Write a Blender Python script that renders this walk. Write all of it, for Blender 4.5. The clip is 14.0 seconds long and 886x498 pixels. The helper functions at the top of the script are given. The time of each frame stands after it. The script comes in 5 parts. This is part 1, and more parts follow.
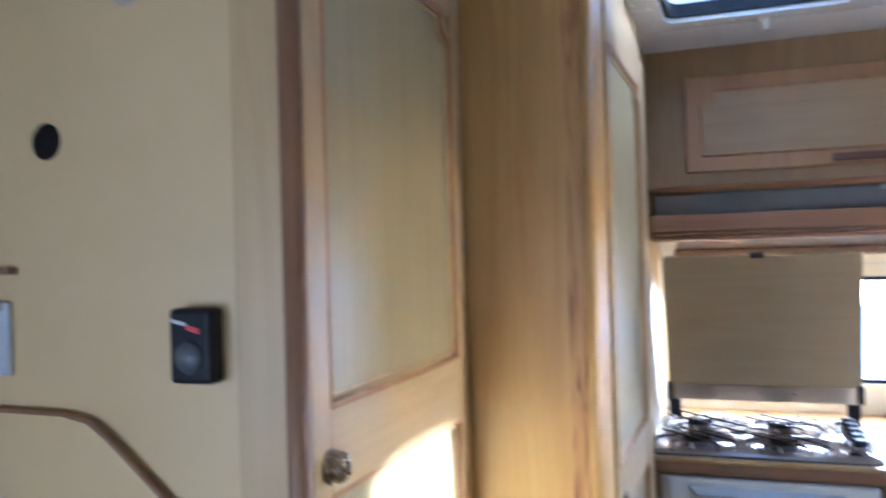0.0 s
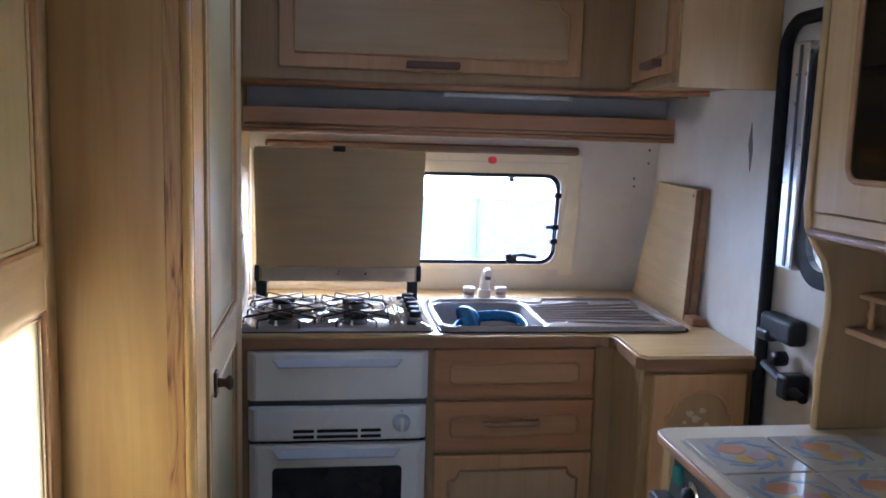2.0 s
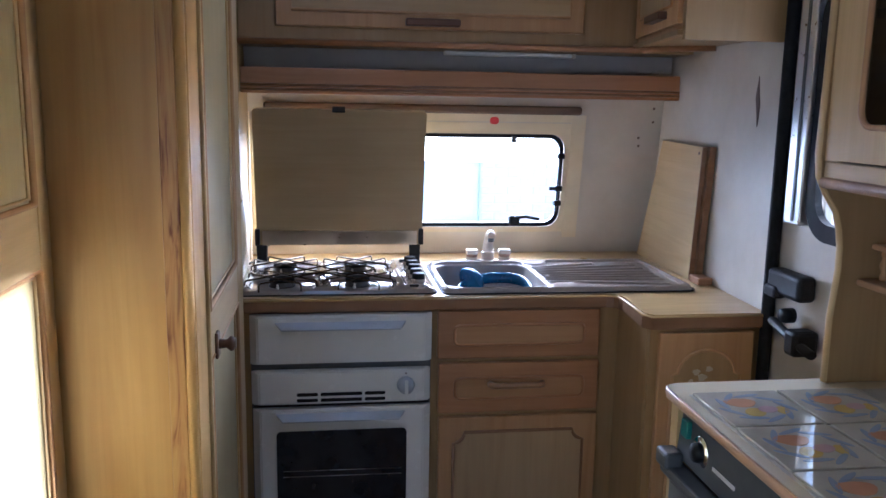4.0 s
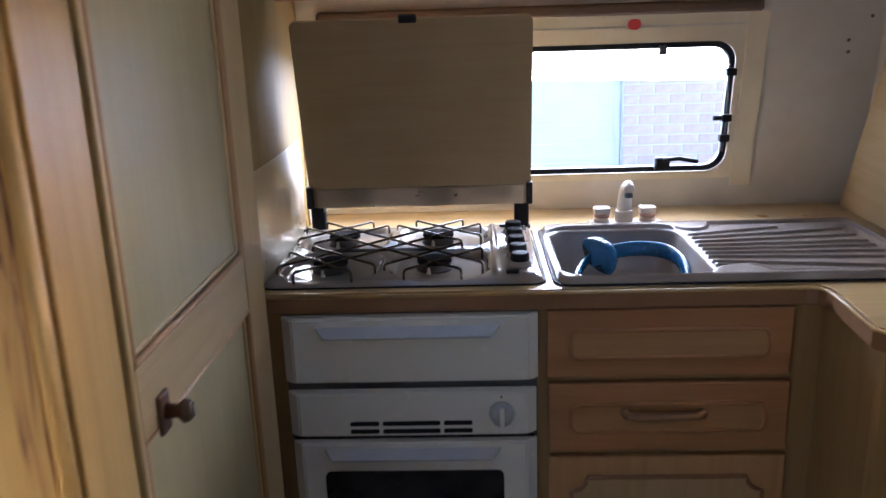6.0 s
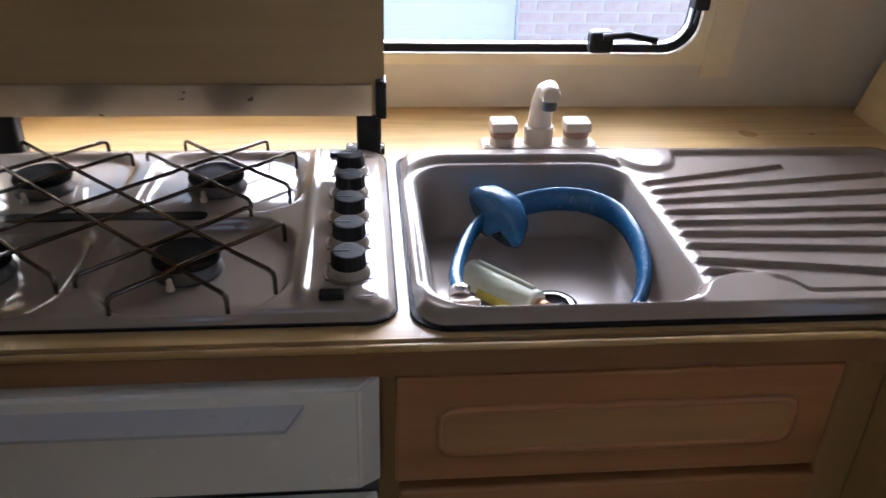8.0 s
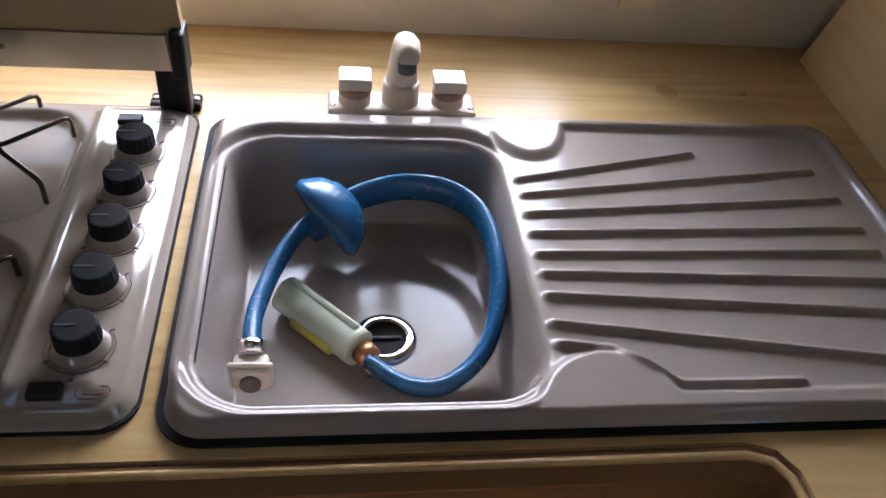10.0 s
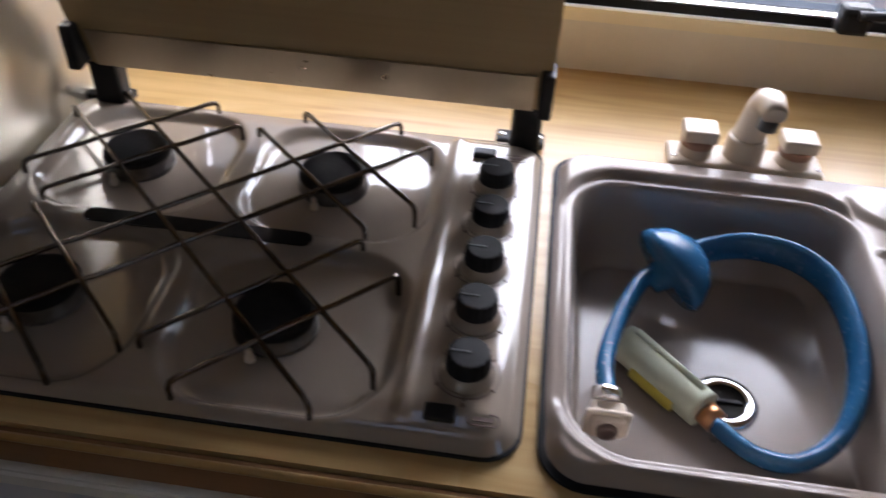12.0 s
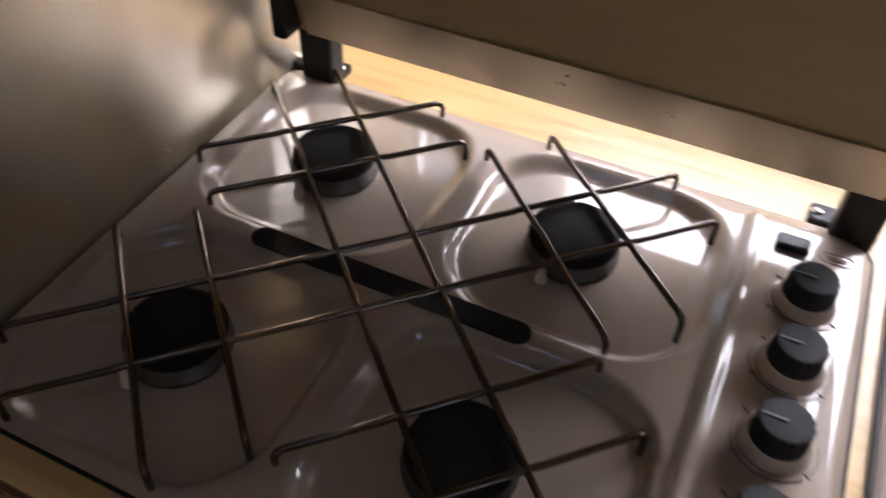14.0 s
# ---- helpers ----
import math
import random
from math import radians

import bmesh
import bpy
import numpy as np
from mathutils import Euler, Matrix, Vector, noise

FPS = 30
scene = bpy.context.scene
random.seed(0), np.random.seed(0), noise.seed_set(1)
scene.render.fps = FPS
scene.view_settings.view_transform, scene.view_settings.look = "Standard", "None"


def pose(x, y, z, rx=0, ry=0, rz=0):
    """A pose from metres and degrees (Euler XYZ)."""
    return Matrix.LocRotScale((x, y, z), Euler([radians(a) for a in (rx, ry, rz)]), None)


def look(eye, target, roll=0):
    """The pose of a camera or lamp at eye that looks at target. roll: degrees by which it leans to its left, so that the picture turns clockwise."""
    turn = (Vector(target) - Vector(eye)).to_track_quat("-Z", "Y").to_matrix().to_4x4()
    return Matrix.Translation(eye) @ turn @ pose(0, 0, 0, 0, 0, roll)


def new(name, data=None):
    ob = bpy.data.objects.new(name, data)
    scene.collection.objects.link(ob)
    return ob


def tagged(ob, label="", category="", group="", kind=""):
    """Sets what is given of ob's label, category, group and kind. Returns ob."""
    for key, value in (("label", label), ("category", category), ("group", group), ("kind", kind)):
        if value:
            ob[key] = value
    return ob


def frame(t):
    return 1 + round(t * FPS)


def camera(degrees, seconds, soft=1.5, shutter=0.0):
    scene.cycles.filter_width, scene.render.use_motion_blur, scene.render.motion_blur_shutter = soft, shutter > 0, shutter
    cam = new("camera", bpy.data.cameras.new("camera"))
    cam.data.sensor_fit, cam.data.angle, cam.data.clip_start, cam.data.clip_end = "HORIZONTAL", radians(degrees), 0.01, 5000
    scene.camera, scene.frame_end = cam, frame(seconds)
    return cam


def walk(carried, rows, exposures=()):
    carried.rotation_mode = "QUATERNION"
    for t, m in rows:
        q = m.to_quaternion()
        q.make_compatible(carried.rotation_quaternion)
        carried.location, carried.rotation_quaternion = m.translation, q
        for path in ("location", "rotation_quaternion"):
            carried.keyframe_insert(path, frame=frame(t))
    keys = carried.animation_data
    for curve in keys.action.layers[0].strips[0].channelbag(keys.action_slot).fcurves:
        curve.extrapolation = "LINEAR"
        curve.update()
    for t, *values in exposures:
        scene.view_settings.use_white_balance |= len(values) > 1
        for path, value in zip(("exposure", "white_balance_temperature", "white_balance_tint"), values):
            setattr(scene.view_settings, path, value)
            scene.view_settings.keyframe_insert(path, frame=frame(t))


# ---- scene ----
cam = camera(56.9, 14.0, shutter=0.45)
PATH = [
    (0, (1.945, 1.991, 1.407), (1.248, 3.865, 1.42), -1.6),
    (0.2, (1.941, 1.994, 1.399), (1.406, 3.921, 1.357), -1.6),
    (0.5, (1.942, 1.971, 1.403), (1.666, 3.95, 1.308), -0.6),
    (0.7, (1.95, 1.951, 1.412), (1.793, 3.942, 1.312), 0.2),
    (1, (1.94, 1.936, 1.404), (1.97, 3.932, 1.277), 0.5),
    (1.5, (1.941, 1.933, 1.42), (2.157, 3.91, 1.205), 1.3),
    (2, (1.938, 1.919, 1.428), (2.217, 3.88, 1.154), 1.7),
    (2.2, (1.939, 1.923, 1.421), (2.233, 3.878, 1.119), 1.8),
    (4.3, (1.94, 1.954, 1.397), (2.203, 3.903, 1.033), 0.7),
    (4.5, (1.958, 1.996, 1.4), (2.196, 3.94, 0.999), 0.7),
    (5, (2.055, 2.189, 1.399), (2.156, 4.131, 0.932), -0.1),
    (5.5, (2.104, 2.37, 1.402), (2.102, 4.291, 0.846), 0.5),
    (6, (2.095, 2.623, 1.374), (2.018, 4.548, 0.838), -1.9),
    (6.5, (2.113, 2.832, 1.36), (2.072, 4.727, 0.724), -2.5),
    (7, (2.19, 3.053, 1.36), (2.112, 4.916, 0.638), -1.4),
    (7.5, (2.202, 3.254, 1.333), (2.182, 5.052, 0.458), -0.6),
    (8, (2.199, 3.417, 1.337), (2.385, 5.16, 0.374), 1.9),
    (8.5, (2.259, 3.552, 1.357), (2.492, 5.176, 0.213), 4.1),
    (8.7, (2.321, 3.615, 1.381), (2.553, 5.183, 0.162), 5.2),
    (10.8, (2.369, 3.701, 1.414), (2.651, 5.16, 0.076), 7.5),
    (11, (2.34, 3.7, 1.405), (2.575, 5.168, 0.067), 6.6),
    (11.5, (2.263, 3.698, 1.406), (2.304, 5.184, 0.068), 4.3),
    (12, (2.199, 3.703, 1.408), (2.047, 5.216, 0.109), 3.2),
    (12.5, (2.147, 3.706, 1.405), (1.841, 5.213, 0.126), 2.4),
    (13, (2.106, 3.723, 1.392), (1.824, 5.203, 0.076), 4.2),
    (13.5, (2.111, 3.844, 1.359), (1.781, 5.251, -0.023), 5.1),
    (14, (2.103, 3.925, 1.344), (1.538, 5.215, -0.076), 2.4),
]
walk(cam, [(t, look(eye, target, roll)) for t, eye, target, roll in PATH],
     [(0.0, 3.35, 4500, 13), (0.5, 2.35, 4500, 13), (1.0, 2.1, 4600, 14), (2.0, 2.42, 4750, 16), (5.0, 2.33, 4900, 16), (6.0, 1.97, 5200, 16), (7.0, 1.9, 5850, 17), (8.5, 1.78, 5700, 15), (10.8, 1.3, 5850, 15), (12.0, 1.15, 6100, 17), (14.0, 1.5, 6400, 20)])

# ---- light: sky, one sun, daylight at the openings, two added fill lamps ----
SUN_DIR = Vector((-1.0, -0.29, -0.33)).normalized()
world = bpy.data.worlds.new("sky")
scene.world = world
world.use_nodes = True
wn = world.node_tree.nodes
sky = wn.new("ShaderNodeTexSky")
sky.sky_type = "NISHITA"
sky.sun_disc = False
sky.sun_elevation = math.asin(-SUN_DIR.z)
sky.sun_rotation = math.atan2(-SUN_DIR.x, -SUN_DIR.y)
world.node_tree.links.new(sky.outputs[0], wn["Background"].inputs[0])
wn["Background"].inputs[1].default_value = 0.15
sun_data = bpy.data.lights.new("sun", "SUN")
sun_data.energy, sun_data.angle, sun_data.color = 5.0, radians(2.0), (1.0, 0.94, 0.86)
sun = new("sun", sun_data)
sun.matrix_world = look((6, 5, 4), Vector((6, 5, 4)) + SUN_DIR)


def daylight(name, eye, target, w, h, watts, col=(0.82, 0.91, 1.0)):
    d = bpy.data.lights.new(name, "AREA")
    d.shape, d.size, d.size_y, d.energy, d.color = "RECTANGLE", w, h, watts, col
    o = new(name, d)
    o.matrix_world = look(eye, target)
    return o


daylight("kitchen_window_daylight", (2.50, 5.58, 1.58), (2.19, 4.50, 0.98), 1.5, 1.0, 24.0, (0.96, 0.97, 1.0))
# Two fill lamps added at unseen openings to brighten the cabinet fronts.
daylight("lounge_fill_lamp", (0.86, 1.05, 1.02), (2.5, 4.0, 0.60), 1.0, 0.5, 1.0, (0.88, 0.94, 1.0))
daylight("front_fill_lamp", (1.85, -0.60, 1.08), (1.85, 2.0, 0.9), 0.7, 0.25, 0.07, (1.0, 0.95, 0.88))
daylight("roof_light_daylight", (1.98, 3.79, 1.99), (1.98, 3.79, 0.0), 0.36, 0.34, 0.04)

# ---- materials ----


def shader(name, rough=0.5, metal=0.0, spec=0.5):
    m = bpy.data.materials.new(name)
    m.use_nodes = True
    b = m.node_tree.nodes["Principled BSDF"]
    b.inputs["Roughness"].default_value = rough
    b.inputs["Metallic"].default_value = metal
    b.inputs["Specular IOR Level"].default_value = spec
    return m, m.node_tree.nodes, m.node_tree.links, b


def ramp(nodes, stops):
    r = nodes.new("ShaderNodeValToRGB")
    e = r.color_ramp.elements
    while len(e) < len(stops):
        e.new(0.5)
    for k, (p, c) in enumerate(stops):
        e[k].position, e[k].color = p, (*c, 1)
    return r


def coords(nodes, links, scale):
    tc = nodes.new("ShaderNodeTexCoord")
    mp = nodes.new("ShaderNodeMapping")
    mp.inputs["Scale"].default_value = scale
    links.new(tc.outputs["Object"], mp.inputs[0])
    return mp.outputs[0]


def noise_tex(nodes, links, vec, scale, detail=4.0, rough=0.55, distort=0.0):
    n = nodes.new("ShaderNodeTexNoise")
    n.inputs["Scale"].default_value, n.inputs["Detail"].default_value = scale, detail
    n.inputs["Roughness"].default_value, n.inputs["Distortion"].default_value = rough, distort
    links.new(vec, n.inputs["Vector"])
    return n.outputs[0]


def wood(name, light, mid, dark, grain="z", rough=0.42, fine=160.0, band=1.0, bump=0.08, spread=0.8):
    """Laminate or timber: long figure along one axis, fine pores, slow patches of tone."""
    m, n, l, b = shader(name, rough)
    s = {"x": (0.09, 1, 1), "y": (1, 0.09, 1), "z": (1, 1, 0.09)}[grain]
    fig = noise_tex(n, l, coords(n, l, s), 13.0 * band, 3.0, 0.5, 2.2)
    por = noise_tex(n, l, coords(n, l, tuple(v * v if v < 1 else 1 for v in s)), fine, 3.0)
    slow = noise_tex(n, l, coords(n, l, (1, 1, 1)), 4.0, 2.0)
    r = ramp(n, ((0.5 - spread * 0.5, dark), (0.5, mid), (0.5 + spread * 0.5, light)))
    l.new(fig, r.inputs[0])
    mx = n.new("ShaderNodeMixRGB")
    mx.blend_type = "MULTIPLY"
    mx.inputs[0].default_value = 0.11
    l.new(r.outputs[0], mx.inputs[1])
    pr = ramp(n, ((0.36, (0.62, 0.58, 0.52)), (0.56, (1, 1, 1))))
    l.new(por, pr.inputs[0])
    l.new(pr.outputs[0], mx.inputs[2])
    m2 = n.new("ShaderNodeMixRGB")
    m2.blend_type = "MULTIPLY"
    m2.inputs[0].default_value = 0.5
    sr = ramp(n, ((0.3, (0.80, 0.78, 0.74)), (0.7, (1, 1, 1))))
    l.new(slow, sr.inputs[0])
    l.new(mx.outputs[0], m2.inputs[1])
    l.new(sr.outputs[0], m2.inputs[2])
    l.new(m2.outputs[0], b.inputs["Base Color"])
    bp = n.new("ShaderNodeBump")
    bp.inputs["Strength"].default_value, bp.inputs["Distance"].default_value = bump, 0.002
    l.new(por, bp.inputs["Height"])
    l.new(bp.outputs[0], b.inputs["Normal"])
    rr = n.new("ShaderNodeMapRange")
    rr.inputs[3].default_value, rr.inputs[4].default_value = rough - 0.08, rough + 0.12
    l.new(slow, rr.inputs[0])
    l.new(rr.outputs[0], b.inputs["Roughness"])
    return m


def plain(name, a, c, rough=0.5, metal=0.0, scale=12.0, bump=0.0, bscale=200.0, spec=0.5, coat=0.0, rvar=0.08):
    """Paint, plastic or metal with slow patches of tone and a fine surface."""
    m, n, l, b = shader(name, rough, metal, spec)
    v = coords(n, l, (1, 1, 1))
    r = ramp(n, ((0.3, a), (0.7, c)))
    big = noise_tex(n, l, v, scale, 5.0, 0.6)
    l.new(big, r.inputs[0])
    l.new(r.outputs[0], b.inputs["Base Color"])
    rr = n.new("ShaderNodeMapRange")
    rr.inputs[3].default_value, rr.inputs[4].default_value = max(rough - rvar, 0.02), rough + rvar
    l.new(noise_tex(n, l, v, scale * 5, 4.0), rr.inputs[0])
    l.new(rr.outputs[0], b.inputs["Roughness"])
    b.inputs["Coat Weight"].default_value = coat
    if bump:
        bp = n.new("ShaderNodeBump")
        bp.inputs["Strength"].default_value, bp.inputs["Distance"].default_value = bump, 0.002
        l.new(noise_tex(n, l, v, bscale, 3.0), bp.inputs["Height"])
        l.new(bp.outputs[0], b.inputs["Normal"])
    return m


ash_v = wood("ash_laminate_upright", (0.65, 0.475, 0.235), (0.59, 0.415, 0.195), (0.51, 0.335, 0.14), "z", 0.4)
# Darker copy of the ash, with the overhead cupboard's shade in its colour.
ash_shaded_x = wood("ash_laminate_shaded", (0.48, 0.335, 0.165), (0.44, 0.30, 0.138), (0.38, 0.25, 0.108), "x", 0.4)
golden_v = wood("golden_wardrobe_side", (0.67, 0.435, 0.155), (0.61, 0.375, 0.122), (0.51, 0.285, 0.080), "z", 0.36, band=0.8, spread=0.6)
ash_y = wood("ash_laminate_deep", (0.63, 0.47, 0.25), (0.57, 0.41, 0.205), (0.48, 0.325, 0.145), "y", 0.4)
side_wood = wood("olive_brown_laminate", (0.40, 0.275, 0.105), (0.35, 0.235, 0.085), (0.29, 0.185, 0.062), "z", 0.62)
side_wood.node_tree.nodes["Principled BSDF"].inputs["Specular IOR Level"].default_value = 0.15
lid_wood = wood("lid_laminate", (0.41, 0.295, 0.145), (0.385, 0.27, 0.128), (0.35, 0.24, 0.108), "x", 0.45, band=1.4)
door_field = wood("pale_door_field", (0.50, 0.355, 0.19), (0.44, 0.30, 0.15), (0.36, 0.23, 0.11), "z", 0.42)
oak_v = wood("pink_oak_upright", (0.52, 0.315, 0.145), (0.46, 0.260, 0.108), (0.37, 0.188, 0.072), "z", 0.42)
oak_x = wood("pink_oak_level", (0.455, 0.238, 0.108), (0.385, 0.186, 0.078), (0.285, 0.126, 0.048), "x", 0.38)
field_x = wood("pale_drawer_field", (0.475, 0.272, 0.125), (0.405, 0.220, 0.093), (0.305, 0.152, 0.060), "x", 0.4)
oak_y = wood("pink_oak_deep", (0.62, 0.41, 0.26), (0.54, 0.33, 0.19), (0.42, 0.23, 0.12), "y", 0.42)
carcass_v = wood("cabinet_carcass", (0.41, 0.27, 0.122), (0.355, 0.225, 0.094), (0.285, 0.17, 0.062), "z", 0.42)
edge_oak = wood("brown_oak_edge", (0.30, 0.165, 0.08), (0.25, 0.13, 0.06), (0.18, 0.085, 0.038), "x", 0.35)
knotty = wood("knotty_strip", (0.60, 0.37, 0.125), (0.53, 0.29, 0.095), (0.22, 0.078, 0.028), "z", 0.38, band=3.2, spread=0.30)
pull_wood = wood("dark_pull_wood", (0.17, 0.085, 0.045), (0.13, 0.060, 0.032), (0.085, 0.038, 0.02), "x", 0.4)
blind_brown = wood("blind_cassette_brown", (0.20, 0.135, 0.085), (0.165, 0.108, 0.067), (0.125, 0.08, 0.048), "x", 0.5)
dark_trim = wood("dark_moulding", (0.34, 0.20, 0.10), (0.28, 0.15, 0.07), (0.20, 0.10, 0.05), "z", 0.4)
olive_panel = wood("olive_panel", (0.50, 0.42, 0.225), (0.455, 0.375, 0.19), (0.41, 0.325, 0.155), "z", 0.38, band=0.6, bump=0.03)
worktop_mat = wood("worktop_laminate", (0.62, 0.44, 0.205), (0.55, 0.37, 0.155), (0.43, 0.265, 0.10), "x", 0.28, band=1.5, bump=0.03, spread=0.5)
wall_vinyl = plain("wall_vinyl", (0.54, 0.49, 0.41), (0.64, 0.59, 0.51), 0.5, 0, 6.0, 0.1, 260)
ceiling_vinyl = plain("ceiling_vinyl", (0.66, 0.63, 0.57), (0.74, 0.71, 0.65), 0.55, 0, 5.0, 0.1, 200)
bulkhead_vinyl = plain("bulkhead_vinyl", (0.63, 0.455, 0.215), (0.70, 0.52, 0.265), 0.4, 0, 3.0, 0.05, 200)
floor_mat = plain("floor_vinyl", (0.20, 0.13, 0.08), (0.28, 0.19, 0.11), 0.45, 0, 9.0, 0.1, 120)
enamel = plain("beige_enamel", (0.275, 0.225, 0.178), (0.305, 0.252, 0.202), 0.09, 0, 10.0, 0, 200, 0.6, 0.4, 0.03)
sink_enamel = plain("sink_enamel", (0.272, 0.226, 0.194), (0.300, 0.252, 0.218), 0.13, 0, 9.0, 0, 200, 0.42, 0.0, 0.05)
white_enamel = plain("white_enamel", (0.70, 0.68, 0.63), (0.76, 0.74, 0.69), 0.25, 0, 6.0, 0, 200, 0.5)
handle_grey = plain("pale_grey_handle", (0.42, 0.43, 0.455), (0.48, 0.49, 0.51), 0.3)
black_plastic = plain("black_plastic", (0.008, 0.008, 0.009), (0.018, 0.017, 0.017), 0.45, 0, 40.0, 0.05, 500, 0.22)
knob_black = plain("matt_knob_black", (0.010, 0.010, 0.011), (0.02, 0.02, 0.021), 0.62, 0, 40.0, 0.05, 500, 0.2)
black_rubber = plain("black_rubber", (0.010, 0.010, 0.011), (0.020, 0.020, 0.021), 0.6, 0, 30.0, 0, 200, 0.12)
burner_black = plain("burner_black", (0.006, 0.005, 0.0045), (0.014, 0.011, 0.009), 0.8, 0, 90.0, 0.1, 400, 0.2)
burner_alloy = plain("burner_alloy", (0.07, 0.06, 0.055), (0.13, 0.115, 0.10), 0.4, 0.8, 60.0)
rod_metal = plain("grid_rod", (0.075, 0.058, 0.044), (0.14, 0.11, 0.085), 0.18, 0.9, 40.0, 0, 200, 0.6, 0.3, 0.06)
steel = plain("brushed_steel", (0.47, 0.43, 0.37), (0.57, 0.53, 0.46), 0.33, 1.0, 9.0, 0, 60, 0.5, 0, 0.07)
# Heat strip steel tinted gold: the worktop's reflection is put into the colour.
strip_gold_reflection = plain("heat_strip_reflection_tint", (0.50, 0.42, 0.30), (0.60, 0.51, 0.38), 0.3, 1.0, 9.0, 0, 60, 0.5, 0, 0.07)
splash_metal = plain("dented_sheet_metal", (0.66, 0.60, 0.48), (0.80, 0.74, 0.61), 0.38, 1.0, 3.0, 0, 9, 0.5, 0, 0.06)
aged_bronze = plain("aged_bronze", (0.24, 0.19, 0.14), (0.42, 0.36, 0.28), 0.28, 1.0, 60.0)
chrome = plain("chrome", (0.78, 0.78, 0.78), (0.85, 0.85, 0.85), 0.12, 1.0)
aluminium = plain("aluminium", (0.70, 0.71, 0.73), (0.78, 0.79, 0.80), 0.3, 0.9)
cream_plastic = plain("cream_plastic", (0.55, 0.455, 0.35), (0.61, 0.515, 0.41), 0.35)
window_cream = plain("window_surround", (0.66, 0.57, 0.39), (0.72, 0.63, 0.45), 0.4)
blue_hose = plain("blue_hose", (0.010, 0.072, 0.165), (0.020, 0.112, 0.24), 0.25, 0, 30.0, 0.15, 120)
pump_green = plain("pale_green_plastic", (0.52, 0.56, 0.42), (0.60, 0.62, 0.48), 0.4)
ring_brown = plain("brown_indicator", (0.30, 0.16, 0.11), (0.40, 0.24, 0.17), 0.3)
copper = plain("copper", (0.60, 0.28, 0.12), (0.72, 0.38, 0.20), 0.3, 1.0, 60.0)
yellow_label = plain("yellow_label", (0.55, 0.45, 0.05), (0.65, 0.55, 0.10), 0.5)
red_mark = plain("red_mark", (0.65, 0.04, 0.04), (0.75, 0.07, 0.06), 0.5)
white_print = plain("white_print", (0.7, 0.7, 0.68), (0.8, 0.8, 0.78), 0.5)
brown_print = plain("brown_print", (0.10, 0.06, 0.05), (0.14, 0.09, 0.07), 0.4)
tile_glaze = plain("tile_glaze", (0.48, 0.44, 0.36), (0.56, 0.52, 0.44), 0.05, 0, 25.0, 0, 200, 0.9, 0.6, 0.03)
glaze_orange = plain("glaze_orange", (0.48, 0.23, 0.12), (0.56, 0.30, 0.17), 0.07)
glaze_yellow = plain("glaze_yellow", (0.50, 0.34, 0.08), (0.56, 0.42, 0.14), 0.07)
worn_paint = plain("worn_patch_cream", (0.46, 0.38, 0.26), (0.54, 0.46, 0.33), 0.5)
glaze_plum = plain("glaze_plum", (0.45, 0.30, 0.30), (0.55, 0.38, 0.36), 0.1)
glaze_blue = plain("glaze_blue", (0.24, 0.29, 0.38), (0.33, 0.38, 0.46), 0.07)
appliance_grey = plain("appliance_grey", (0.07, 0.073, 0.078), (0.105, 0.11, 0.115), 0.35)
teal_plastic = plain("teal_plastic", (0.02, 0.16, 0.14), (0.03, 0.22, 0.19), 0.4)
near_black_gloss = plain("near_black_gloss", (0.010, 0.010, 0.012), (0.02, 0.02, 0.022), 0.08, 0, 20.0, 0, 200, 0.5)
grey_recess = plain("grey_recess", (0.34, 0.32, 0.31), (0.42, 0.40, 0.38), 0.4, 0, 5.0)
garage_white = plain("garage_white", (0.82, 0.84, 0.86), (0.88, 0.89, 0.90), 0.5, 0, 4.0)
brick_mat = plain("outside_brick", (0.68, 0.52, 0.49), (0.78, 0.65, 0.62), 0.85, 0, 14.0, 0.5, 60)
mortar_mat = plain("outside_mortar", (0.74, 0.70, 0.68), (0.80, 0.76, 0.74), 0.9, 0, 14.0, 0.5, 60)
render_mat = plain("outside_render", (0.84, 0.85, 0.86), (0.90, 0.90, 0.90), 0.85, 0, 2.0, 0.3, 40)
paving_mat = plain("outside_paving", (0.52, 0.51, 0.49), (0.62, 0.61, 0.59), 0.9, 0, 3.0, 0.4, 30)
glass_mat, gn, gl, gb = shader("window_glass", 0.0)
gb.inputs["Transmission Weight"].default_value, gb.inputs["IOR"].default_value = 1.0, 1.02
gb.inputs["Base Color"].default_value = (0.97, 0.98, 1.0, 1)
smoked_glass, gn, gl, gb = shader("smoked_glass", 0.03)
gb.inputs["Transmission Weight"].default_value, gb.inputs["IOR"].default_value = 1.0, 1.35
gb.inputs["Base Color"].default_value = (0.42, 0.42, 0.43, 1)

# ---- builders ----


def box(x0, x1, y0, y1, z0, z1, bev=0.0, seg=2, bm=None):
    own = bm is None
    t = bmesh.new()
    bmesh.ops.create_cube(t, size=1.0, matrix=Matrix.Translation(((x0 + x1) / 2, (y0 + y1) / 2, (z0 + z1) / 2)) @ Matrix.Diagonal((abs(x1 - x0), abs(y1 - y0), abs(z1 - z0), 1)))
    if bev:
        bmesh.ops.bevel(t, geom=t.edges[:], offset=bev, segments=seg, affect="EDGES", profile=0.5)
    return t if own else join(bm, t)


def join(bm, t):
    me = bpy.data.meshes.new("tmp")
    t.to_mesh(me)
    t.free()
    bm.from_mesh(me)
    bpy.data.meshes.remove(me)
    return bm


